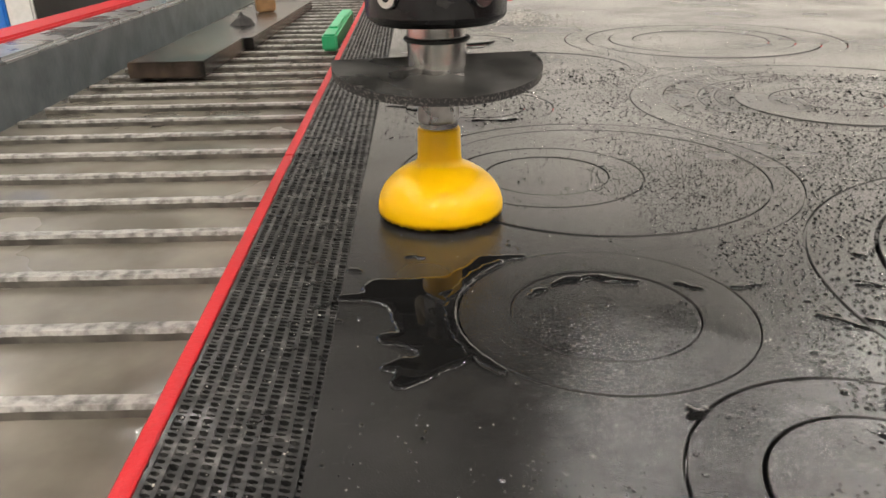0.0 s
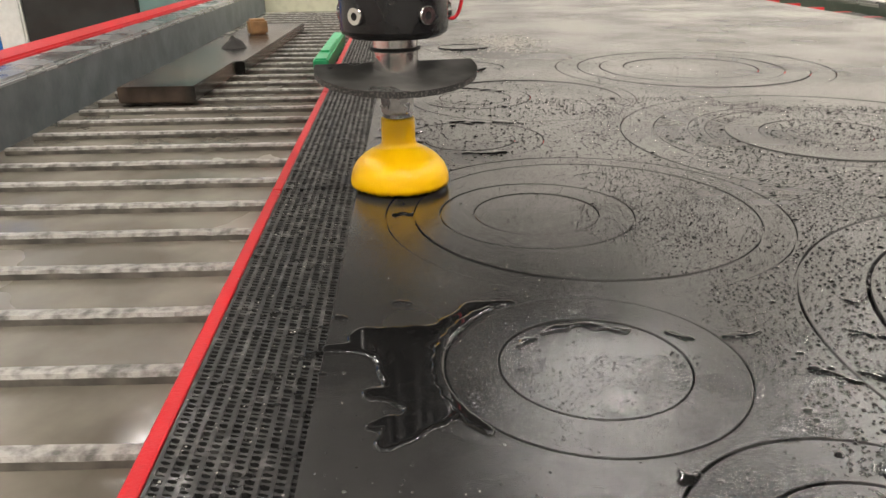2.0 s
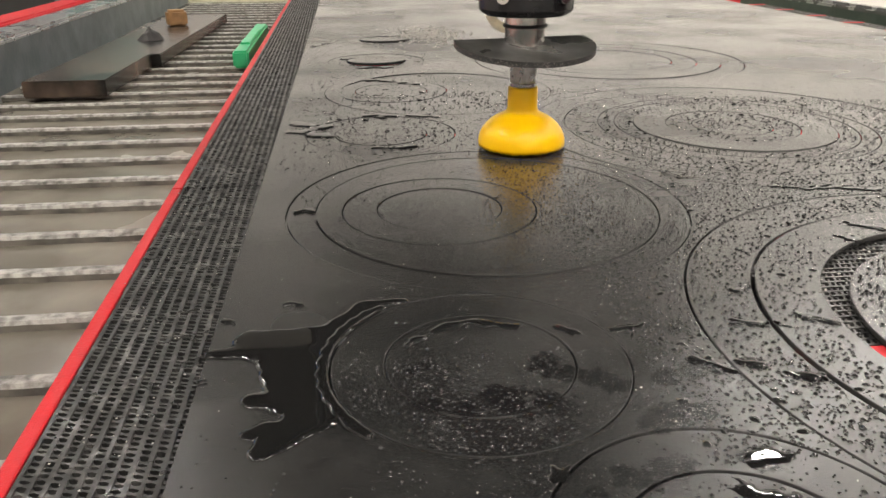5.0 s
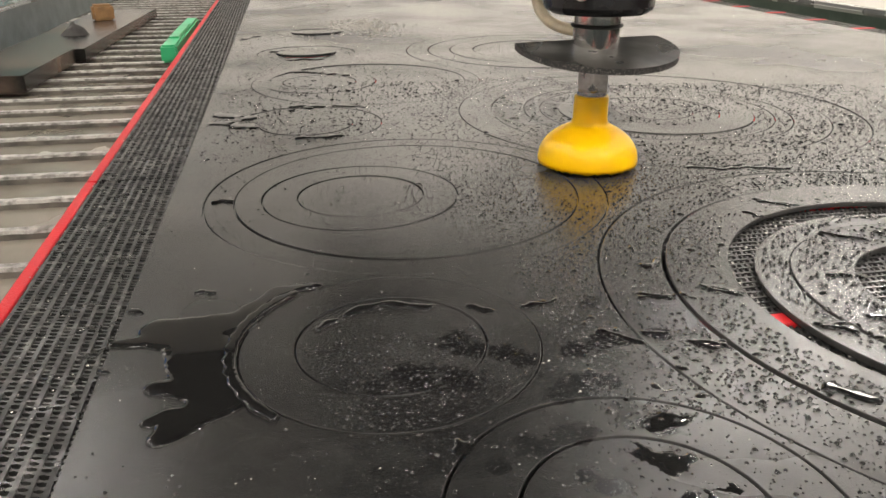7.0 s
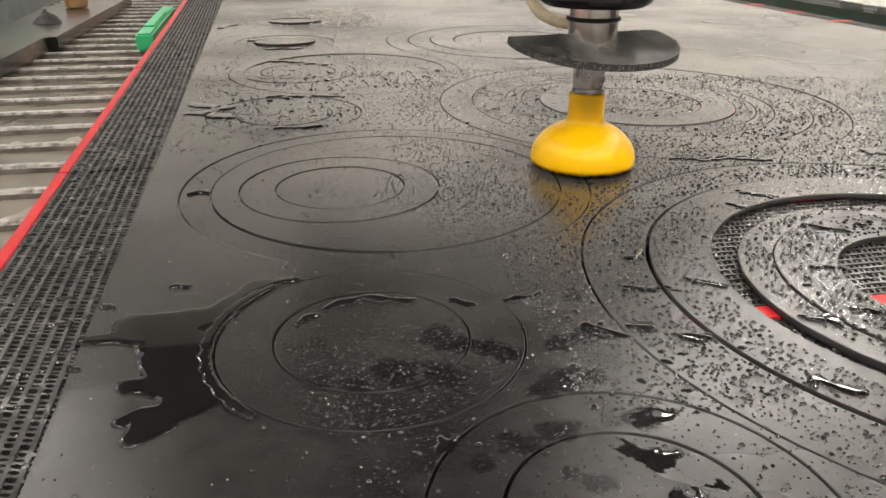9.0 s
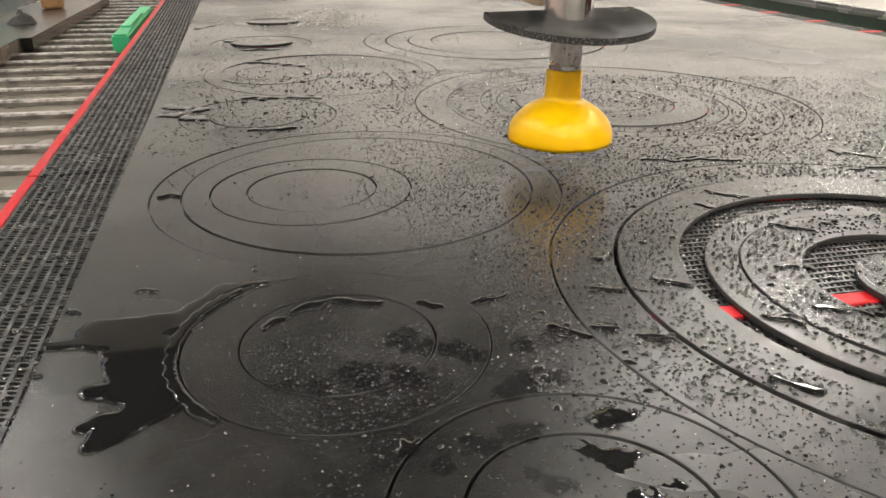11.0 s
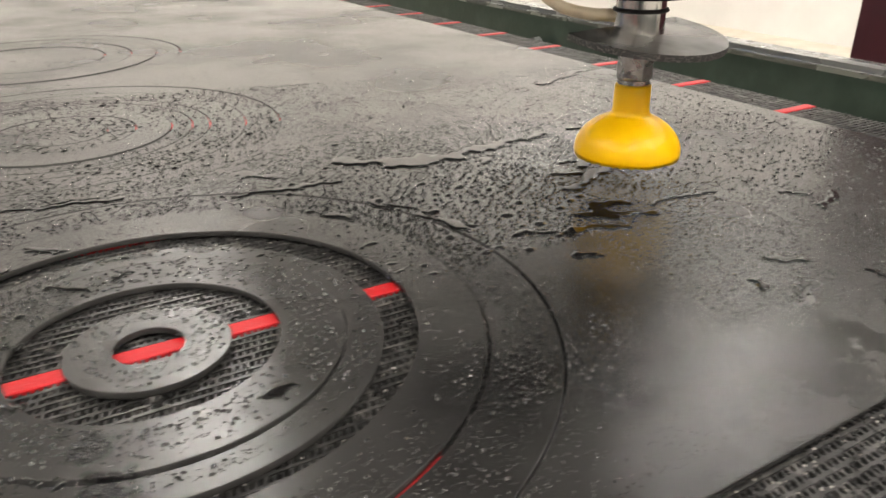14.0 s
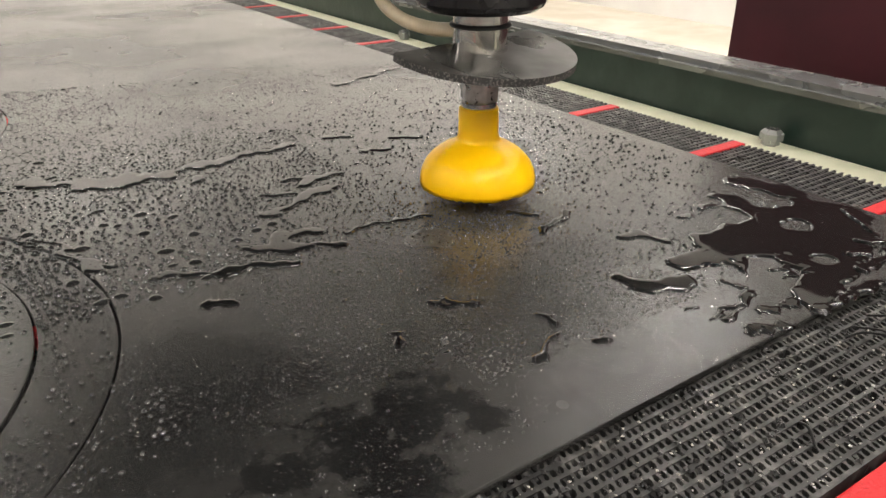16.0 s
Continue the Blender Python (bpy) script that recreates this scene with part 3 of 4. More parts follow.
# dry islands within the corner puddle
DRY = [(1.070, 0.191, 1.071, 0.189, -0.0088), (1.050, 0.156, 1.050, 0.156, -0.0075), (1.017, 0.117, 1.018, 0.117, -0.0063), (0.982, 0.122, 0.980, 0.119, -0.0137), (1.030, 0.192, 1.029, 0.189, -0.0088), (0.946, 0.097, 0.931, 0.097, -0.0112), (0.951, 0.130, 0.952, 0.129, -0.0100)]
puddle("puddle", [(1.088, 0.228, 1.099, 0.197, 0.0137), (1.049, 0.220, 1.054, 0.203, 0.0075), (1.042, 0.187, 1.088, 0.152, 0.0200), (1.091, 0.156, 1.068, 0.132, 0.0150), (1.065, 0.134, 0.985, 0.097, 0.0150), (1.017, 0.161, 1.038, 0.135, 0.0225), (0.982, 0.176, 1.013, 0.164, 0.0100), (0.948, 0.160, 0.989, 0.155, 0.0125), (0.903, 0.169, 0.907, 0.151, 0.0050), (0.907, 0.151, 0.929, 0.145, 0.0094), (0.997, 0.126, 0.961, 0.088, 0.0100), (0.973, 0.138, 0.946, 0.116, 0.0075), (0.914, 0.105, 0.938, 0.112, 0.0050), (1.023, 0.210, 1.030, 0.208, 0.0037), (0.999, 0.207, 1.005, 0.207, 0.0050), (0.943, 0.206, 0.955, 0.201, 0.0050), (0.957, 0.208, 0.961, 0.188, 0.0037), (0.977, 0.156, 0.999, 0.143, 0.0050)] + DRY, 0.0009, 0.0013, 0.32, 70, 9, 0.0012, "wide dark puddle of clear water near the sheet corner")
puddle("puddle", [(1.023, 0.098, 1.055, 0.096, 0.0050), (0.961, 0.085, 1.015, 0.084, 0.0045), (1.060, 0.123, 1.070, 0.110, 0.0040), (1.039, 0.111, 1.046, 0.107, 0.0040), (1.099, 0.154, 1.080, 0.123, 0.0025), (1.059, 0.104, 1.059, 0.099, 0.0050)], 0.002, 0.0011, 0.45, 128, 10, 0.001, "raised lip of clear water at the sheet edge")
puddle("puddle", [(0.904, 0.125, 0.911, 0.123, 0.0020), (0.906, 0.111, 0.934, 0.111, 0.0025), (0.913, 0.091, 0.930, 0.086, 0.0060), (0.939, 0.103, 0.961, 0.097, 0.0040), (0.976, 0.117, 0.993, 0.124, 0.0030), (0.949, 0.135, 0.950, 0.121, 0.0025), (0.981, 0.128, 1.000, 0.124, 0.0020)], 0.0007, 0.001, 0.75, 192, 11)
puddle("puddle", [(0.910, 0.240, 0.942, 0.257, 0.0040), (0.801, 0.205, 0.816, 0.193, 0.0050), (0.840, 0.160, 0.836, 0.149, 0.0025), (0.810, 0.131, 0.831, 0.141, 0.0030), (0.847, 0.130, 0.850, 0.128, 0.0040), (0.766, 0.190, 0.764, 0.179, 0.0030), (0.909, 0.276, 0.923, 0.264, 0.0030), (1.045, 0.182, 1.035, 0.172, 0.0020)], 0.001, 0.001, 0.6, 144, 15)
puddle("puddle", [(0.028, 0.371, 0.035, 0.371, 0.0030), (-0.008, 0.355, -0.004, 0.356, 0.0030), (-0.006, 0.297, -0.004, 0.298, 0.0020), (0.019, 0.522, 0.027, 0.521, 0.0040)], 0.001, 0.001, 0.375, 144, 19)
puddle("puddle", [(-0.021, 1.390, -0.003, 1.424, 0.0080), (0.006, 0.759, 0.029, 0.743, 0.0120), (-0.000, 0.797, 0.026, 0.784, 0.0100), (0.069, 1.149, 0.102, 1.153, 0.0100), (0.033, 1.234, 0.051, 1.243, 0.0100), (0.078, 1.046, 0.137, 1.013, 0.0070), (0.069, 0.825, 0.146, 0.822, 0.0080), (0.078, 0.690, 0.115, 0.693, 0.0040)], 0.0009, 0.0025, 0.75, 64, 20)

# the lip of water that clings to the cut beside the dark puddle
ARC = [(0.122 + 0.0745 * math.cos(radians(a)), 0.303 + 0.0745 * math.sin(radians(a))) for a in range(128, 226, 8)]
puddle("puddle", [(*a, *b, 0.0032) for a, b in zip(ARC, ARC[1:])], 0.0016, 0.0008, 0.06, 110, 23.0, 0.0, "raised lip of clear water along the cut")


def water_in_cut(x, y, ro, ri):
    """Water that stands in a narrow round cut."""
    ob = part("water_ring", lathe([(ri, -0.0034), (ri, -0.0022), (ro, -0.0022), (ro, -0.0034)], 96), WATER, m=pose(x, y, 0))
    return tagged(ob, "dark water standing in a narrow round cut", "puddle", "water in the cuts")


for x, y, ro, ri in ((0.122, 0.303, 0.0719, 0.0701), (0.122, 0.303, 0.0462, 0.0443), (0.1945, 0.172, 0.0713, 0.0691), (0.449, 0.302, 0.2114, 0.2088),
                     (0.158, 0.522, 0.1475, 0.1455), (0.158, 0.522, 0.1265, 0.1244), (0.123, 0.519, 0.0723, 0.0701), (0.123, 0.519, 0.0469, 0.0449)):
    water_in_cut(x, y, ro, ri)


# ---- support bricks under the sheet ----
TOP = -0.0044
ROW, CELL = 0.0060, 0.0037


def honeycomb(lx, ly, x0=0.0, x1=None, y0=0.0, y1=None, seed=0):
    """Top of a brick lx by ly: walls along x with slanted webs between, in a window of it; plain block elsewhere."""
    rnd = random.Random(seed)
    x1, y1 = lx if x1 is None else x1, ly if y1 is None else y1
    verts, faces = [], []

    def prism(quad, za, zb):
        b, n = len(verts), len(quad)
        verts.extend([(*p, za) for p in quad] + [(*p, zb) for p in quad])
        faces.extend([tuple(range(b, b + n))] + [(b + k, b + n + k, b + n + (k + 1) % n, b + (k + 1) % n) for k in range(n)])

    rows = int(round((y1 - y0) / ROW))
    for j in range(rows + 1):
        y = y0 + j * ROW
        n = max(1, int((x1 - x0) / 0.03))
        for k in range(n):
            a, b = x0 + (x1 - x0) * k / n, x0 + (x1 - x0) * (k + 1) / n
            h = rnd.uniform(-0.0004, 0.0)
            w = rnd.uniform(0.0008, 0.0012)
            prism([(a, y - w), (b, y - w), (b, y + w), (a, y + w)], h, -0.016)
        if j == rows:
            break
        cells = int((x1 - x0) / CELL)
        off = rnd.uniform(0, CELL)
        for k in range(cells):
            x = x0 + off + k * CELL
            if x > x1 - 0.004:
                continue
            s, t, w, h = 0.0013, rnd.uniform(0.0008, 0.0015), 0.0007, rnd.uniform(-0.0012, -0.0002)
            ya, yb, ym = y + 0.0006, y + ROW - 0.0006, y + ROW / 2
            prism([(x - w, ya), (x + t + w, ya), (x + t + s / 2, ym), (x + t + s + w, yb), (x + s - w, yb), (x + s / 2, ym)], h, -0.012)
    me = bpy.data.meshes.new("honeycomb")
    me.from_pydata(verts, [], faces)
    me.materials.append(PLASTIC)
    return me


def support_brick(m, lx, ly, window=None, seed=0, red_y=True, thick=0.0085, edge=0.0032):
    """One brick with its corner at m; rows along x; a red strip along its lower-y edge."""
    b = thing("support_brick", "black plastic honeycomb support brick with a red edge strip", "support brick", "support bricks", m)
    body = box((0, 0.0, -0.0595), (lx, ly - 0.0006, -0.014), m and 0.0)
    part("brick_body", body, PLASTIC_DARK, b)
    if window:
        ob = new("honeycomb", honeycomb(lx, ly, *window, seed=seed))
        ob.parent = b
        tagged(ob, kind="stuff")
    if red_y:
        strip = box((0, -thick, -0.0590), (lx, edge, 0.0004), 0.0006, 1)
        part("edge_strip", strip, RED, b, "red plastic edge strip")
    return b


# bricks with rows along x, laid from the front edge backwards
for j in range(20):
    y = 0.15 * j
    for i, (a, b) in enumerate(((0.045, 0.30), (0.30, 0.62), (0.62, 0.92), (0.92, 1.185))):
        win = None
        if j == 0:
            win = (0, b - a, 0.012, 0.148)
        elif i == 1 and j in (1, 2):
            win = (0, b - a, 0.005, 0.148)
        elif i == 3 and j < 14:
            win = (0.15, b - a, 0.005, 0.148)
        support_brick(pose(a, y, TOP), b - a - 0.0008, 0.15, win, seed=j * 7 + i, edge=0.0075 if j == 0 else 0.0032)
# a row of bricks turned along the other edge, rows running away
LEFT = pose(-0.0626, 0, 0, 0, 0, 2.23)
for k, (a, b) in enumerate(((-0.15, 0.15), (0.15, 0.60), (0.60, 1.05), (1.05, 1.50), (1.50, 1.95), (1.95, 2.40), (2.40, 2.85))):
    m = LEFT @ pose(0.002, b, TOP, 0, 0, -90)
    support_brick(m, b - a - 0.002, 0.100, (0, b - a - 0.002, 0.005, 0.098), seed=100 + k, thick=0.0045)

def flecks(name, spots, material, label):
    """Tiny angular chips, all in one mesh."""
    rnd = random.Random(21)
    verts, faces = [], []
    for x, y, z, r in spots:
        b = len(verts)
        a = rnd.uniform(0, 6.28)
        for k in range(4):
            q = r * rnd.uniform(0.5, 1.2)
            verts.append((x + q * math.cos(a + k * 1.57), y + q * math.sin(a + k * 1.57), z + rnd.uniform(-0.2, 0.2) * r))
        verts.append((x, y, z + r * rnd.uniform(0.3, 0.9)))
        faces += [(b, b + 1, b + 4), (b + 1, b + 2, b + 4), (b + 2, b + 3, b + 4), (b + 3, b, b + 4)]
    me = bpy.data.meshes.new(name)
    me.from_pydata(verts, [], faces)
    me.materials.append(material)
    return tagged(new(name, me), label, "debris", kind="stuff")


# Pale flecks stand in for wet glints as well as debris.
CHIP = mat("pale_fleck", (0.45, 0.43, 0.39), 0.35, var=0.3, scale=300)
GRIT = mat("black_grit", (0.015, 0.015, 0.015), 0.35, var=0.3, scale=300)
rnd = random.Random(31)
brick_spots, black_spots, sheet_spots = [], [], []
for k in range(420):
    p = LEFT @ Vector((rnd.uniform(0.004, 0.06), 0.1 + 1.5 * rnd.random() ** 1.5, 0))
    brick_spots.append((p.x, p.y, TOP + 0.0002, rnd.uniform(0.0003, 0.0009)))
for k in range(750):
    brick_spots.append((rnd.uniform(0.55, 1.15), rnd.uniform(0.012, 0.082), TOP + 0.0002, rnd.uniform(0.0003, 0.0010)))
    black_spots.append((rnd.uniform(0.55, 1.15), rnd.uniform(0.012, 0.084), TOP + 0.0004, rnd.uniform(0.0006, 0.0022)))
for k in range(120):
    a, q = rnd.uniform(0, 6.28), 0.137 - 0.016 * rnd.random()
    brick_spots.append((0.449 + q * math.cos(a), 0.300 + q * math.sin(a), TOP + 0.0002, rnd.uniform(0.0004, 0.0012)))
for k in range(900):
    sheet_spots.append((rnd.gauss(0.195, 0.032), rnd.gauss(1.53, 0.06), 0.0003, rnd.uniform(0.0008, 0.0042)))
for k in range(160):
    sheet_spots.append((rnd.gauss(0.13, 0.09), rnd.gauss(1.42, 0.18), 0.0003, rnd.uniform(0.0008, 0.0025)))
for k in range(500):
    x, y = rnd.uniform(0.0, 1.1), 0.1 + 1.2 * rnd.random() ** 1.5
    if on_rubber(x, y):
        sheet_spots.append((x, y, 0.0002, rnd.uniform(0.0002, 0.0006)))
flecks("grit", brick_spots, CHIP, "pale flecks on the honeycomb bricks in place of wet glints")
flecks("rubber_crumbs", black_spots, GRIT, "black rubber crumbs on the honeycomb bricks")
flecks("sheet_grit", [p for p in sheet_spots if p[0] > -0.02], CHIP, "pale flecks on the rubber sheet for wet debris and glints")

# ---- the tank: slats, water, walls ----
WL = -0.0745


def slat_mesh(length, seed):
    rnd = random.Random(seed)
    n = 150
    bm = bmesh.new()
    prof = [(-0.0056, -0.06), (-0.0060, -0.003), (-0.0046, 0.0), (0.0046, 0.0), (0.0060, -0.003), (0.0056, -0.06)]
    rings = []
    for k in range(n + 1):
        x = length * k / n
        dz, dy, wd = rnd.uniform(-0.0004, 0.0002), rnd.uniform(-0.00012, 0.00012), rnd.uniform(1.0, 1.12)
        rings.append([bm.verts.new((x, y * wd + dy, z + (dz if z > -0.01 else 0))) for y, z in prof])
    for a, b in zip(rings, rings[1:]):
        for i in range(len(prof) - 1):
            f = bm.faces.new((a[i], b[i], b[i + 1], a[i + 1]))
            f.material_index = 0 if i in (1, 2, 3) else 1
    bm.faces.new(rings[0])
    bm.faces.new(rings[-1][::-1])
    return bm


slat_bed = thing("slat_bed", "bed of worn steel slats across the tank", "slat bed")
for k in range(-4, 34):
    y = 0.335 + 0.0845 * k
    part("slat", slat_mesh(1.70, k), [SLAT, SLATSIDE], slat_bed, m=pose(-0.538 - 0.03 * (y - 1), y, -0.066))

part("water", box((-0.75, -0.6, WL - 0.2), (1.2995, 3.3, WL)), MURK)
tagged(bpy.data.objects["water"], "murky grey-brown water in the tank between the slats", "water", kind="structure")

wl = thing("tank_wall", "grey-blue painted steel tank wall with a pale worn rim", "tank wall", m=LEFT)
part("wall_plate", box((-0.475, -0.7, -0.45), (-0.452, 3.4, 0.012), 0.002), TANK, wl)
part("rim", box((-0.530, -0.7, 0.001), (-0.450, 3.4, 0.0165), 0.006, 3), RIM, wl, "pale worn metal rim")
part("red_rail", box((-0.60, -0.7, 0.000), (-0.533, 3.4, 0.022), 0.004), RED, wl, "red painted rail")
wr = thing("tank_wall", "dark green painted steel tank wall with a worn metal rim", "tank wall")
part("wall_plate", box((1.466, -0.7, -0.45), (1.490, 3.4, -0.020), 0.002), TANKGREEN, wr)
part("rim", box((1.456, -0.7, -0.0270), (1.497, 3.4, -0.0095), 0.008, 4), RIM, wr, "worn metal rim")
part("rim_flange", box((1.4975, -0.7, -0.030), (1.565, 3.4, -0.020), 0.003), RIM, wr, "flat grey flange behind the rim")
part("ledge", box((1.30, -0.7, -0.12), (1.4655, 3.4, -0.088), 0.003), LEDGE, wr, "pale green ledge")
for y in (0.43, 1.30):
    bolt = part("bolt", lathe([(0, 0.020), (0.009, 0.020), (0.014, 0.015), (0.014, 0.006), (0.011, 0.005), (0.011, 0), (0, 0)], 6), RIM, wr, m=pose(1.445, y, -0.088))
we = thing("tank_wall", "pale green painted steel tank end wall", "tank wall")
part("wall_plate", box((-0.75, 3.3, -0.45), (1.465, 3.33, 0.0), 0.002), LEDGE, we)
wf = thing("tank_wall", "grey-blue painted steel tank end wall", "tank wall")
part("wall_plate", box((-0.45, -0.68, -0.45), (1.465, -0.65, 0.0), 0.002), TANK, wf)

# ---- things lying on the slats ----
bar = thing("scrap_bar", "black glossy plastic bar lying across the tank slats", "bar")
part("bar_block", box((-0.500, 1.315, -0.066), (-0.365, 1.62, -0.038), 0.002), BAR, bar)
bar2 = part("scrap_bar", box((-0.510, 1.628, -0.066), (-0.350, 2.45, -0.041), 0.002), BAR)
tagged(bar2, "long black plastic bar, brown reflection painted on, lying on the slats", "bar")


def lump(sx, sy, sz, seed, peak=0.0):
    rnd = random.Random(seed)
    bm = bmesh.new()
    bmesh.ops.create_icosphere(bm, subdivisions=2, radius=1)
    for v in bm.verts:
        k = 1 + rnd.uniform(-0.18, 0.18)
        taper = 1 - peak * max(0, v.co.z)
        v.co = Vector((v.co.x * sx * k * taper, v.co.y * sy * k * taper, max(0, v.co.z * sz * k)))
    return bm


tagged(part("scrap_lump", lump(0.030, 0.026, 0.030, 3, 0.8), SCRAP, m=pose(-0.425, 1.86, -0.042)), "dark pointed scrap lump on the black bar", "scrap")
tagged(part("scrap_block", box((-0.026, -0.02, 0), (0.026, 0.02, 0.042), 0.006), WOODCUT, m=pose(-0.43, 2.15, -0.042, 0, 0, 20)), "orange-brown scrap block on the black bar", "scrap")
gb = thing("green_block", "bright green plastic block with a square recess on the slats", "block", m=pose(-0.181, 1.58, -0.066, 0, 0, 2))
part("block", box((-0.016, 0.0, 0.0), (0.016, 0.50, 0.034), 0.004), GREEN, gb)
part("recess_frame", box((-0.010, 0.10, 0.0342), (0.010, 0.34, 0.038), 0.001), GREEN, gb)

for k, ctrl in enumerate(([(0.968, 0.070, -0.004), (0.962, 0.050, 0.004), (0.948, 0.040, -0.002), (0.938, 0.022, -0.004)],
                          [(0.985, 0.072, -0.004), (0.980, 0.052, 0.005), (0.962, 0.034, 0.001), (0.948, 0.012, -0.004)],
                          [(0.962, 0.050, 0.003), (0.958, 0.060, 0.001), (0.955, 0.066, -0.004)],
                          [(0.876, 0.040, -0.004), (0.872, 0.034, -0.001), (0.866, 0.026, -0.004)])):
    tagged(part("rubber_fibre", tube(curve_points(ctrl), 0.0007, 6), ORING, smooth=True), "thin black rubber fibre lying on the support brick", "fibre", "rubber fibres")

# ---- the cutting head ----
head = thing("cutting_head", "black waterjet cutting head with yellow bell guard and grey splash disc", "cutting head")
bell_prof = [(0.0375, 0.0012), (0.0400, 0.0), (0.0403, 0.0030), (0.0400, 0.0065), (0.0388, 0.0110), (0.0366, 0.0155), (0.0332, 0.0198), (0.0290, 0.0236),
             (0.0242, 0.0268), (0.0195, 0.0292), (0.0162, 0.0308), (0.0144, 0.0326), (0.0137, 0.036), (0.0134, 0.0525), (0.0127, 0.0537),
             (0.0100, 0.0537), (0.0100, 0.034), (0.015, 0.026), (0.026, 0.019), (0.034, 0.011), (0.0375, 0.0012)]
bell = lathe(bell_prof, 96)
rnd = random.Random(5)
for v in bell.verts:
    if v.co.z < 0.001:
        v.co.z += rnd.uniform(-0.0006, 0.0006)
part("bell_guard", bell, YELLOW, head, "matt yellow plastic bell guard", smooth=True)
part("nozzle_tip", lathe([(0, 0.012), (0.0035, 0.012), (0.0045, 0.02), (0.0045, 0.05), (0, 0.05)], 24), STEEL, head, smooth=True)
part("collar", lathe([(0, 0.0530), (0.0112, 0.0530), (0.0118, 0.0545), (0.0118, 0.0575), (0, 0.0575)], 48), STEEL, head)
hexnut = lathe([(0, 0.0575), (0.0118, 0.0575), (0.0132, 0.0592), (0.0132, 0.088), (0, 0.088)], 6)
bmesh.ops.bevel(hexnut, geom=[e for e in hexnut.edges if abs(e.verts[0].co.z - e.verts[1].co.z) > 0.01], offset=0.0006, segments=2, affect="EDGES")
part("hex_nut", hexnut, HEXSTEEL, head, "brushed steel hex nut", m=pose(0, 0, 0, 0, 0, 12))
R_D, CH = 0.0635, 0.013
a0 = math.asin(CH / R_D)
arc = [(R_D * math.cos(a), R_D * math.sin(a)) for a in [math.pi - a0 + (math.pi + 2 * a0) * k / 60 for k in range(61)]]
disc = bmesh.new()
lowr = [disc.verts.new((x, y, -0.0048)) for x, y in arc]
topr = [disc.verts.new((x, y, 0.0)) for x, y in arc]
disc.faces.new(lowr[::-1])
disc.faces.new(topr)
for k in range(len(arc)):
    f = disc.faces.new((lowr[k], lowr[(k + 1) % len(arc)], topr[(k + 1) % len(arc)], topr[k]))
    f.material_index = 1
bmesh.ops.recalc_face_normals(disc, faces=disc.faces[:])
part("splash_disc", disc, [GUARD, GUARDEDGE], head, "grey rubber splash disc with one straight side", m=pose(0, 0, 0.0938, 8.0, 0, 9))
part("spindle", lathe([(0, 0.0880), (0.0179, 0.0880), (0.0179, 0.130), (0, 0.130)], 64), STEEL, head, "polished steel spindle", smooth=False)
ring = lathe([(0.0178, 0.1060), (0.0194, 0.1065), (0.0201, 0.1077), (0.0194, 0.1089), (0.0178, 0.1093)], 64)
part("seal_ring", ring, ORING, head, "black rubber seal ring", smooth=True)
body = lathe([(0, 0.1170), (0.0355, 0.1170), (0.0400, 0.1198), (0.0415, 0.1225), (0.0415, 0.190), (0.0400, 0.192), (0.0400, 0.32), (0, 0.32)], 96)
part("head_body", body, ANODISED, head, "glossy black anodised head body")
part("bracket", box((-0.040, 0.050, 0.137), (0.040, 0.120, 0.32), 0.004), ANODISED, head, "black bracket behind the head")
# Unseen carriage boxes, sized so that the sheet reflects dark below the head.
part("carriage", box((-0.235, 0.24, 0.19), (0.18, 0.40, 0.95), 0.012, 3), BLACKPANEL, head, "large unseen dark carriage, sized to darken reflections on the sheet")
part("side_housing", box((0.1805, 0.25, 0.19), (0.31, 0.39, 0.34), 0.01, 2), BLACKPANEL, head, "low unseen dark box added to darken reflections on the sheet")
part("carriage_arm", box((-0.04, 0.0, 0.318), (0.04, 0.245, 0.42), 0.006), BLACKPANEL, head, "unseen dark arm that joins the head to the carriage")
for deg in (-127, -54, 18, 90, 162):
    a = radians(deg)
    sc = part("cap_screw", lathe([(0.0024, 0.0014), (0.0028, 0.0035), (0.0060, 0.0035), (0.0066, 0.0028), (0.0066, -0.002), (0, -0.002)], 32), STEEL, head,
              "steel socket cap screw", m=pose(0.0415 * math.cos(a), 0.0415 * math.sin(a), 0.1345) @ Matrix.Rotation(a, 4, "Z") @ Matrix.Rotation(radians(90), 4, "Y"))
    hexs = lathe([(0, 0.0016), (0.0027, 0.0016), (0.0027, 0.0006), (0, 0.0006)], 6)
    part("socket", hexs, ORING, sc)
part("red_wire", tube(curve_points([(0.036, 0.015, 0.131), (0.047, 0.020, 0.128), (0.053, 0.022, 0.146), (0.051, 0.022, 0.20), (0.045, 0.02, 0.26)]), 0.0014), WIRE, head, "thin red wire", smooth=True)
part("hose", tube(curve_points([(-0.004, 0.016, 0.102), (-0.010, 0.045, 0.100), (-0.016, 0.075, 0.104), (-0.019, 0.098, 0.118), (-0.016, 0.102, 0.15), (-0.01, 0.09, 0.22)]), 0.0048), HOSE, head, "cream plastic hose", smooth=True)

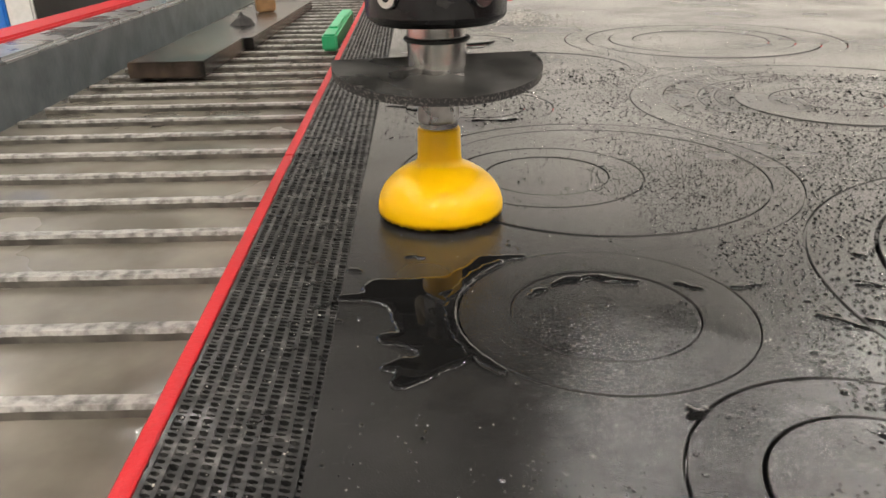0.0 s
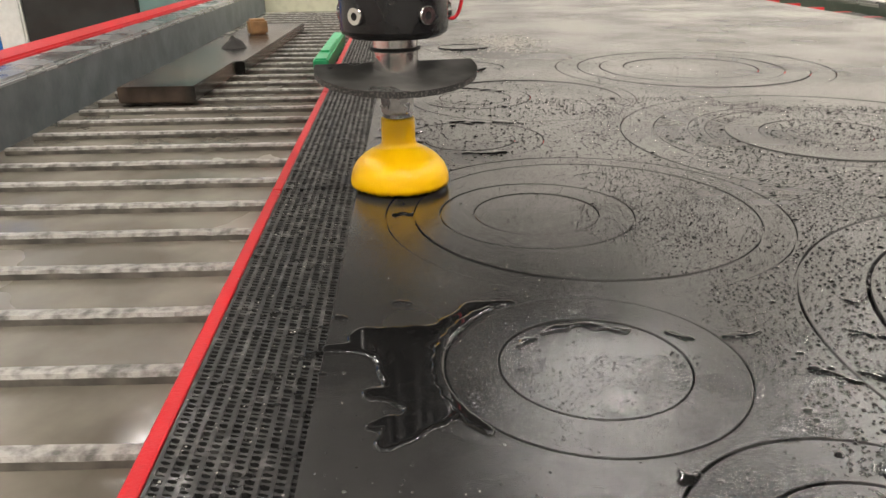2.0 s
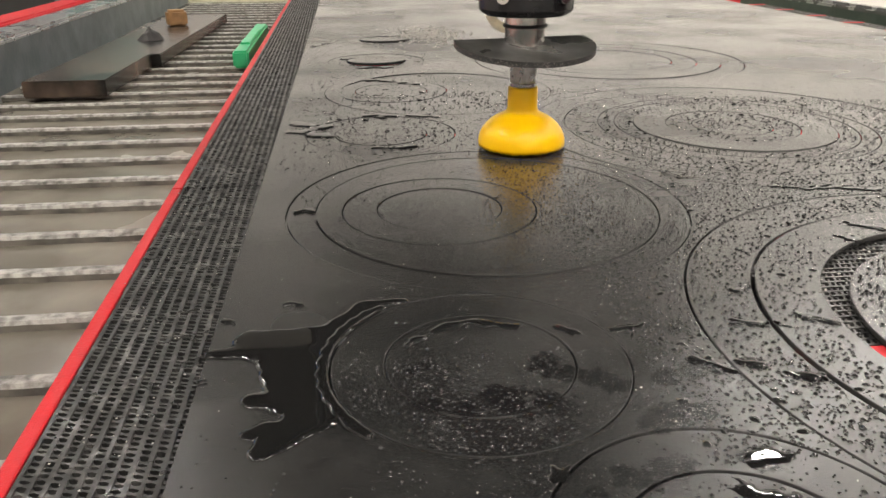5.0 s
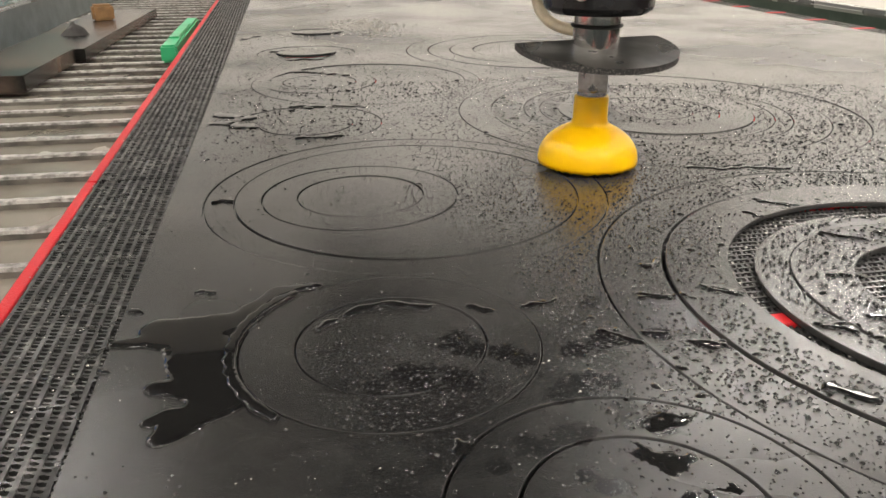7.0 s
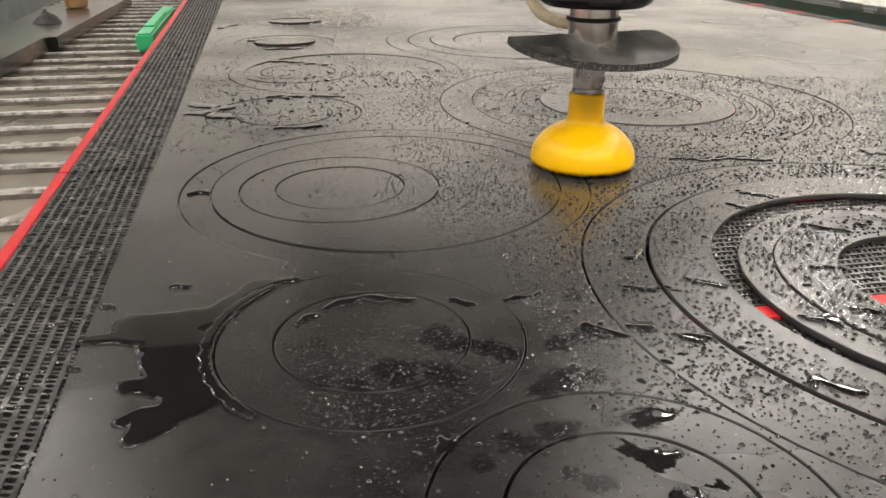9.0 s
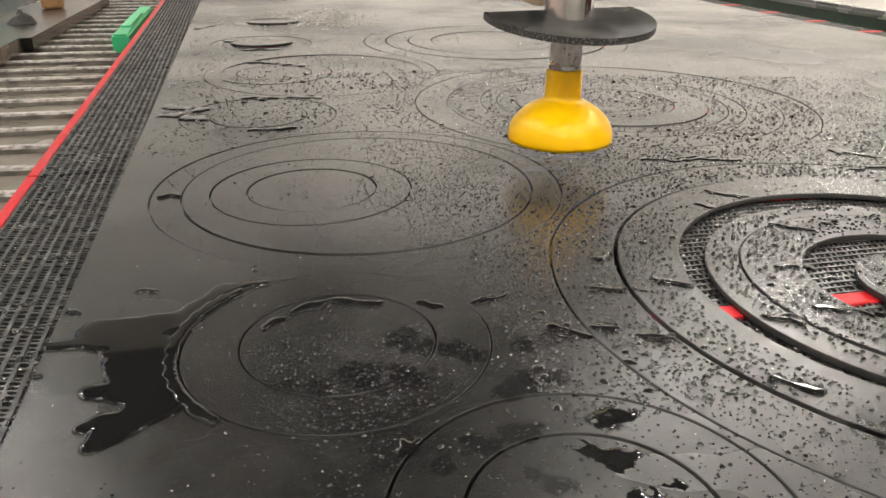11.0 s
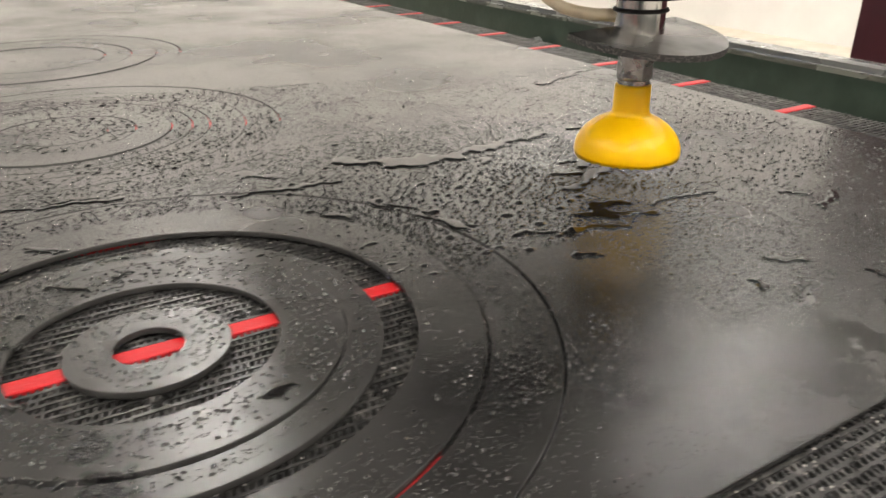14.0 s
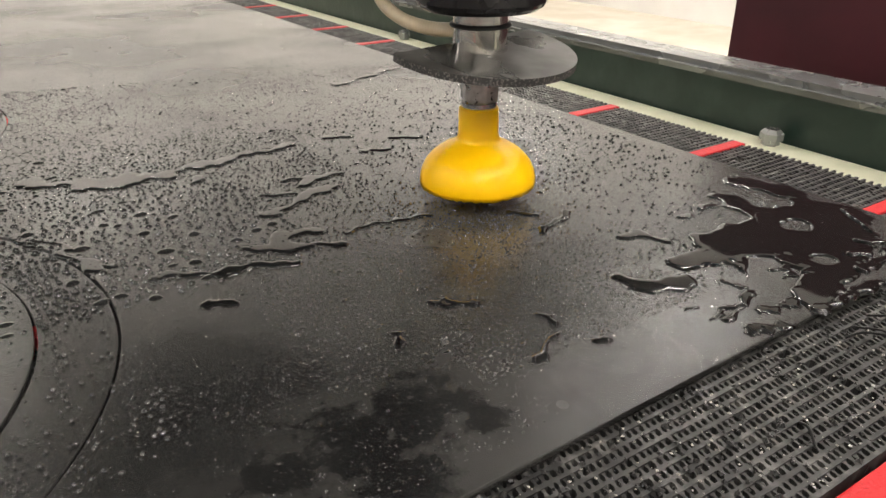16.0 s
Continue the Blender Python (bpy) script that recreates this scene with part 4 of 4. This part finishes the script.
# ---- the workshop round the tank ----
# Ceiling and walls, mostly unseen, are sized for reflections on the sheet.
fl = part("floor", box((-6, -5, -1.0), (6.5, 6.6, -0.9)), FLOOR)
tagged(fl, "dusty pale concrete workshop floor", "floor", kind="structure")
ce = part("ceiling", box((-6, -5, 3.6), (6.5, 6.6, 3.7)), CEIL)
tagged(ce, "dark grey ceiling, out of view, set up for reflections on the sheet", "ceiling", kind="structure")
for n, lo, hi in (("wall_north", (-6, 6.6, -0.9), (6.5, 6.8, 3.6)), ("wall_south", (-6, -5.2, -0.9), (6.5, -5, 3.6)),
                  ("wall_west", (-6.2, -5, -0.9), (-6, 6.6, 3.6)), ("wall_east", (6.5, -5, -0.9), (6.7, 6.6, 3.6))):
    tagged(part(n, box(lo, hi), WALL), "off-white wall, mostly out of view, set up for reflections on the sheet", "wall", kind="structure")


def fill_light(x, y, lx, ly):
    t = thing("fill_light", "long unseen ceiling light with a white diffuser, added for brightness", "ceiling light", "ceiling lights", pose(x, y, 3.6))
    part("housing", box((-lx / 2 - 0.04, -ly / 2 - 0.04, -0.05), (lx / 2 + 0.04, ly / 2 + 0.04, -0.001), 0.005), WHITE, t)
    part("diffuser", box((-lx / 2, -ly / 2, -0.075), (lx / 2, ly / 2, -0.0505), 0.004), LAMP, t)
    return t


# Unseen lights, added to brighten the scene and put glints on the beads.
for x, y in ((-3.6, 2.6), (-3.4, -1.6), (0.4, -1.4), (4.2, -1.8), (-4.4, 5.4), (-1.6, -3.4), (2.3, -3.4), (5.3, 1.2), (4.5, 5.0)):
    fill_light(x, y, 0.4, 1.5)


def unseen_lamp(x, y):
    t = thing("unseen_bay_lamp", "round bright lamp under the ceiling, out of view", "ceiling lamp", "high-bay lamps", pose(x, y, 3.6))
    part("shade", lathe([(0.03, 0.0), (0.05, -0.10), (0.20, -0.16), (0.235, -0.26), (0.225, -0.26), (0.19, -0.17), (0.0, -0.15)], 32), BLACKPANEL, t)
    part("lens", lathe([(0, -0.255), (0.14, -0.255), (0.14, -0.235), (0, -0.235)], 32), SPOT, t)


# Unseen lamps: four placed from glare on the sheet, six added for glints.
for x, y in ((1.27, 4.3), (4.75, 2.95), (-2.1, 4.7), (-2.6, 0.6), (1.9, -2.3), (3.4, 0.2), (-0.6, -2.6), (2.85, 4.30), (5.2, 5.6), (1.35, 5.45)):
    unseen_lamp(x, y)

mb = part("maroon_cabinet", box((2.07, -0.6, -0.9), (2.9, 0.965, 0.6), 0.01), MAROON)
tagged(mb, "dark maroon painted cabinet standing beyond the tank", "cabinet")
# White box stands in for a roll; box edges fit the camera's view.
for n, col, x0, x1, lab in (("blue_cabinet", BLUE, -2.9, -1.945, "bright blue cabinet"), ("white_cabinet", WHITE, -1.94, -1.815, "white box in place of a white roll"),
                            ("black_cabinet", BLACKPANEL, -1.81, -1.285, "black cabinet"), ("teal_cabinet", TEAL, -1.28, -1.10, "grey-teal cabinet")):
    tagged(part(n, box((x0, 3.6, -0.9), (x1, 4.3, 1.2), 0.01), col), lab + " standing behind the tank", "cabinet")


# ---- what moves ----
HEAD_ROWS = [
    (0, 0.0437, 0.4427, 0.0035), (0.5, 0.0229, 0.4763, 0.0035), (1, 0.0118, 0.5168, 0.0035), (1.5, 0.0109, 0.5543, 0.0035),
    (2, 0.0198, 0.5925, 0.0035), (2.5, 0.0386, 0.6256, 0.0035), (3, 0.0657, 0.6583, 0.0035), (3.6, 0.106, 0.680, 0.0035), (4.2, 0.152, 0.6885, 0.0035),
    (4.8, 0.200, 0.682, 0.0035), (5.5, 0.2500, 0.6593, 0.0035), (6, 0.2813, 0.6350, 0.0035), (6.5, 0.3014, 0.6000, 0.0035), (7, 0.3115, 0.5601, 0.0035),
    (7.5, 0.3128, 0.5365, 0.0035), (8, 0.3132, 0.5362, 0.0035), (9, 0.3132, 0.5362, 0.0035), (10.2, 0.3132, 0.5362, 0.0035), (10.9, 0.3140, 0.5358, 0.020),
    (11.5, 0.3692, 0.5271, 0.0250), (12, 0.4551, 0.4944, 0.0250), (12.5, 0.5459, 0.4606, 0.0250), (13, 0.6358, 0.4247, 0.0250),
    (13.5, 0.7255, 0.3902, 0.0250), (14, 0.8180, 0.3542, 0.0250), (14.5, 0.8941, 0.3342, 0.0250), (15, 0.9193, 0.3239, 0.0250),
    (15.5, 0.9140, 0.3198, 0.0190), (16, 0.9096, 0.3137, 0.0110),
]


def motions():
    walk(head, [(t, pose(x, y, z)) for t, x, y, z in HEAD_ROWS])


motions()
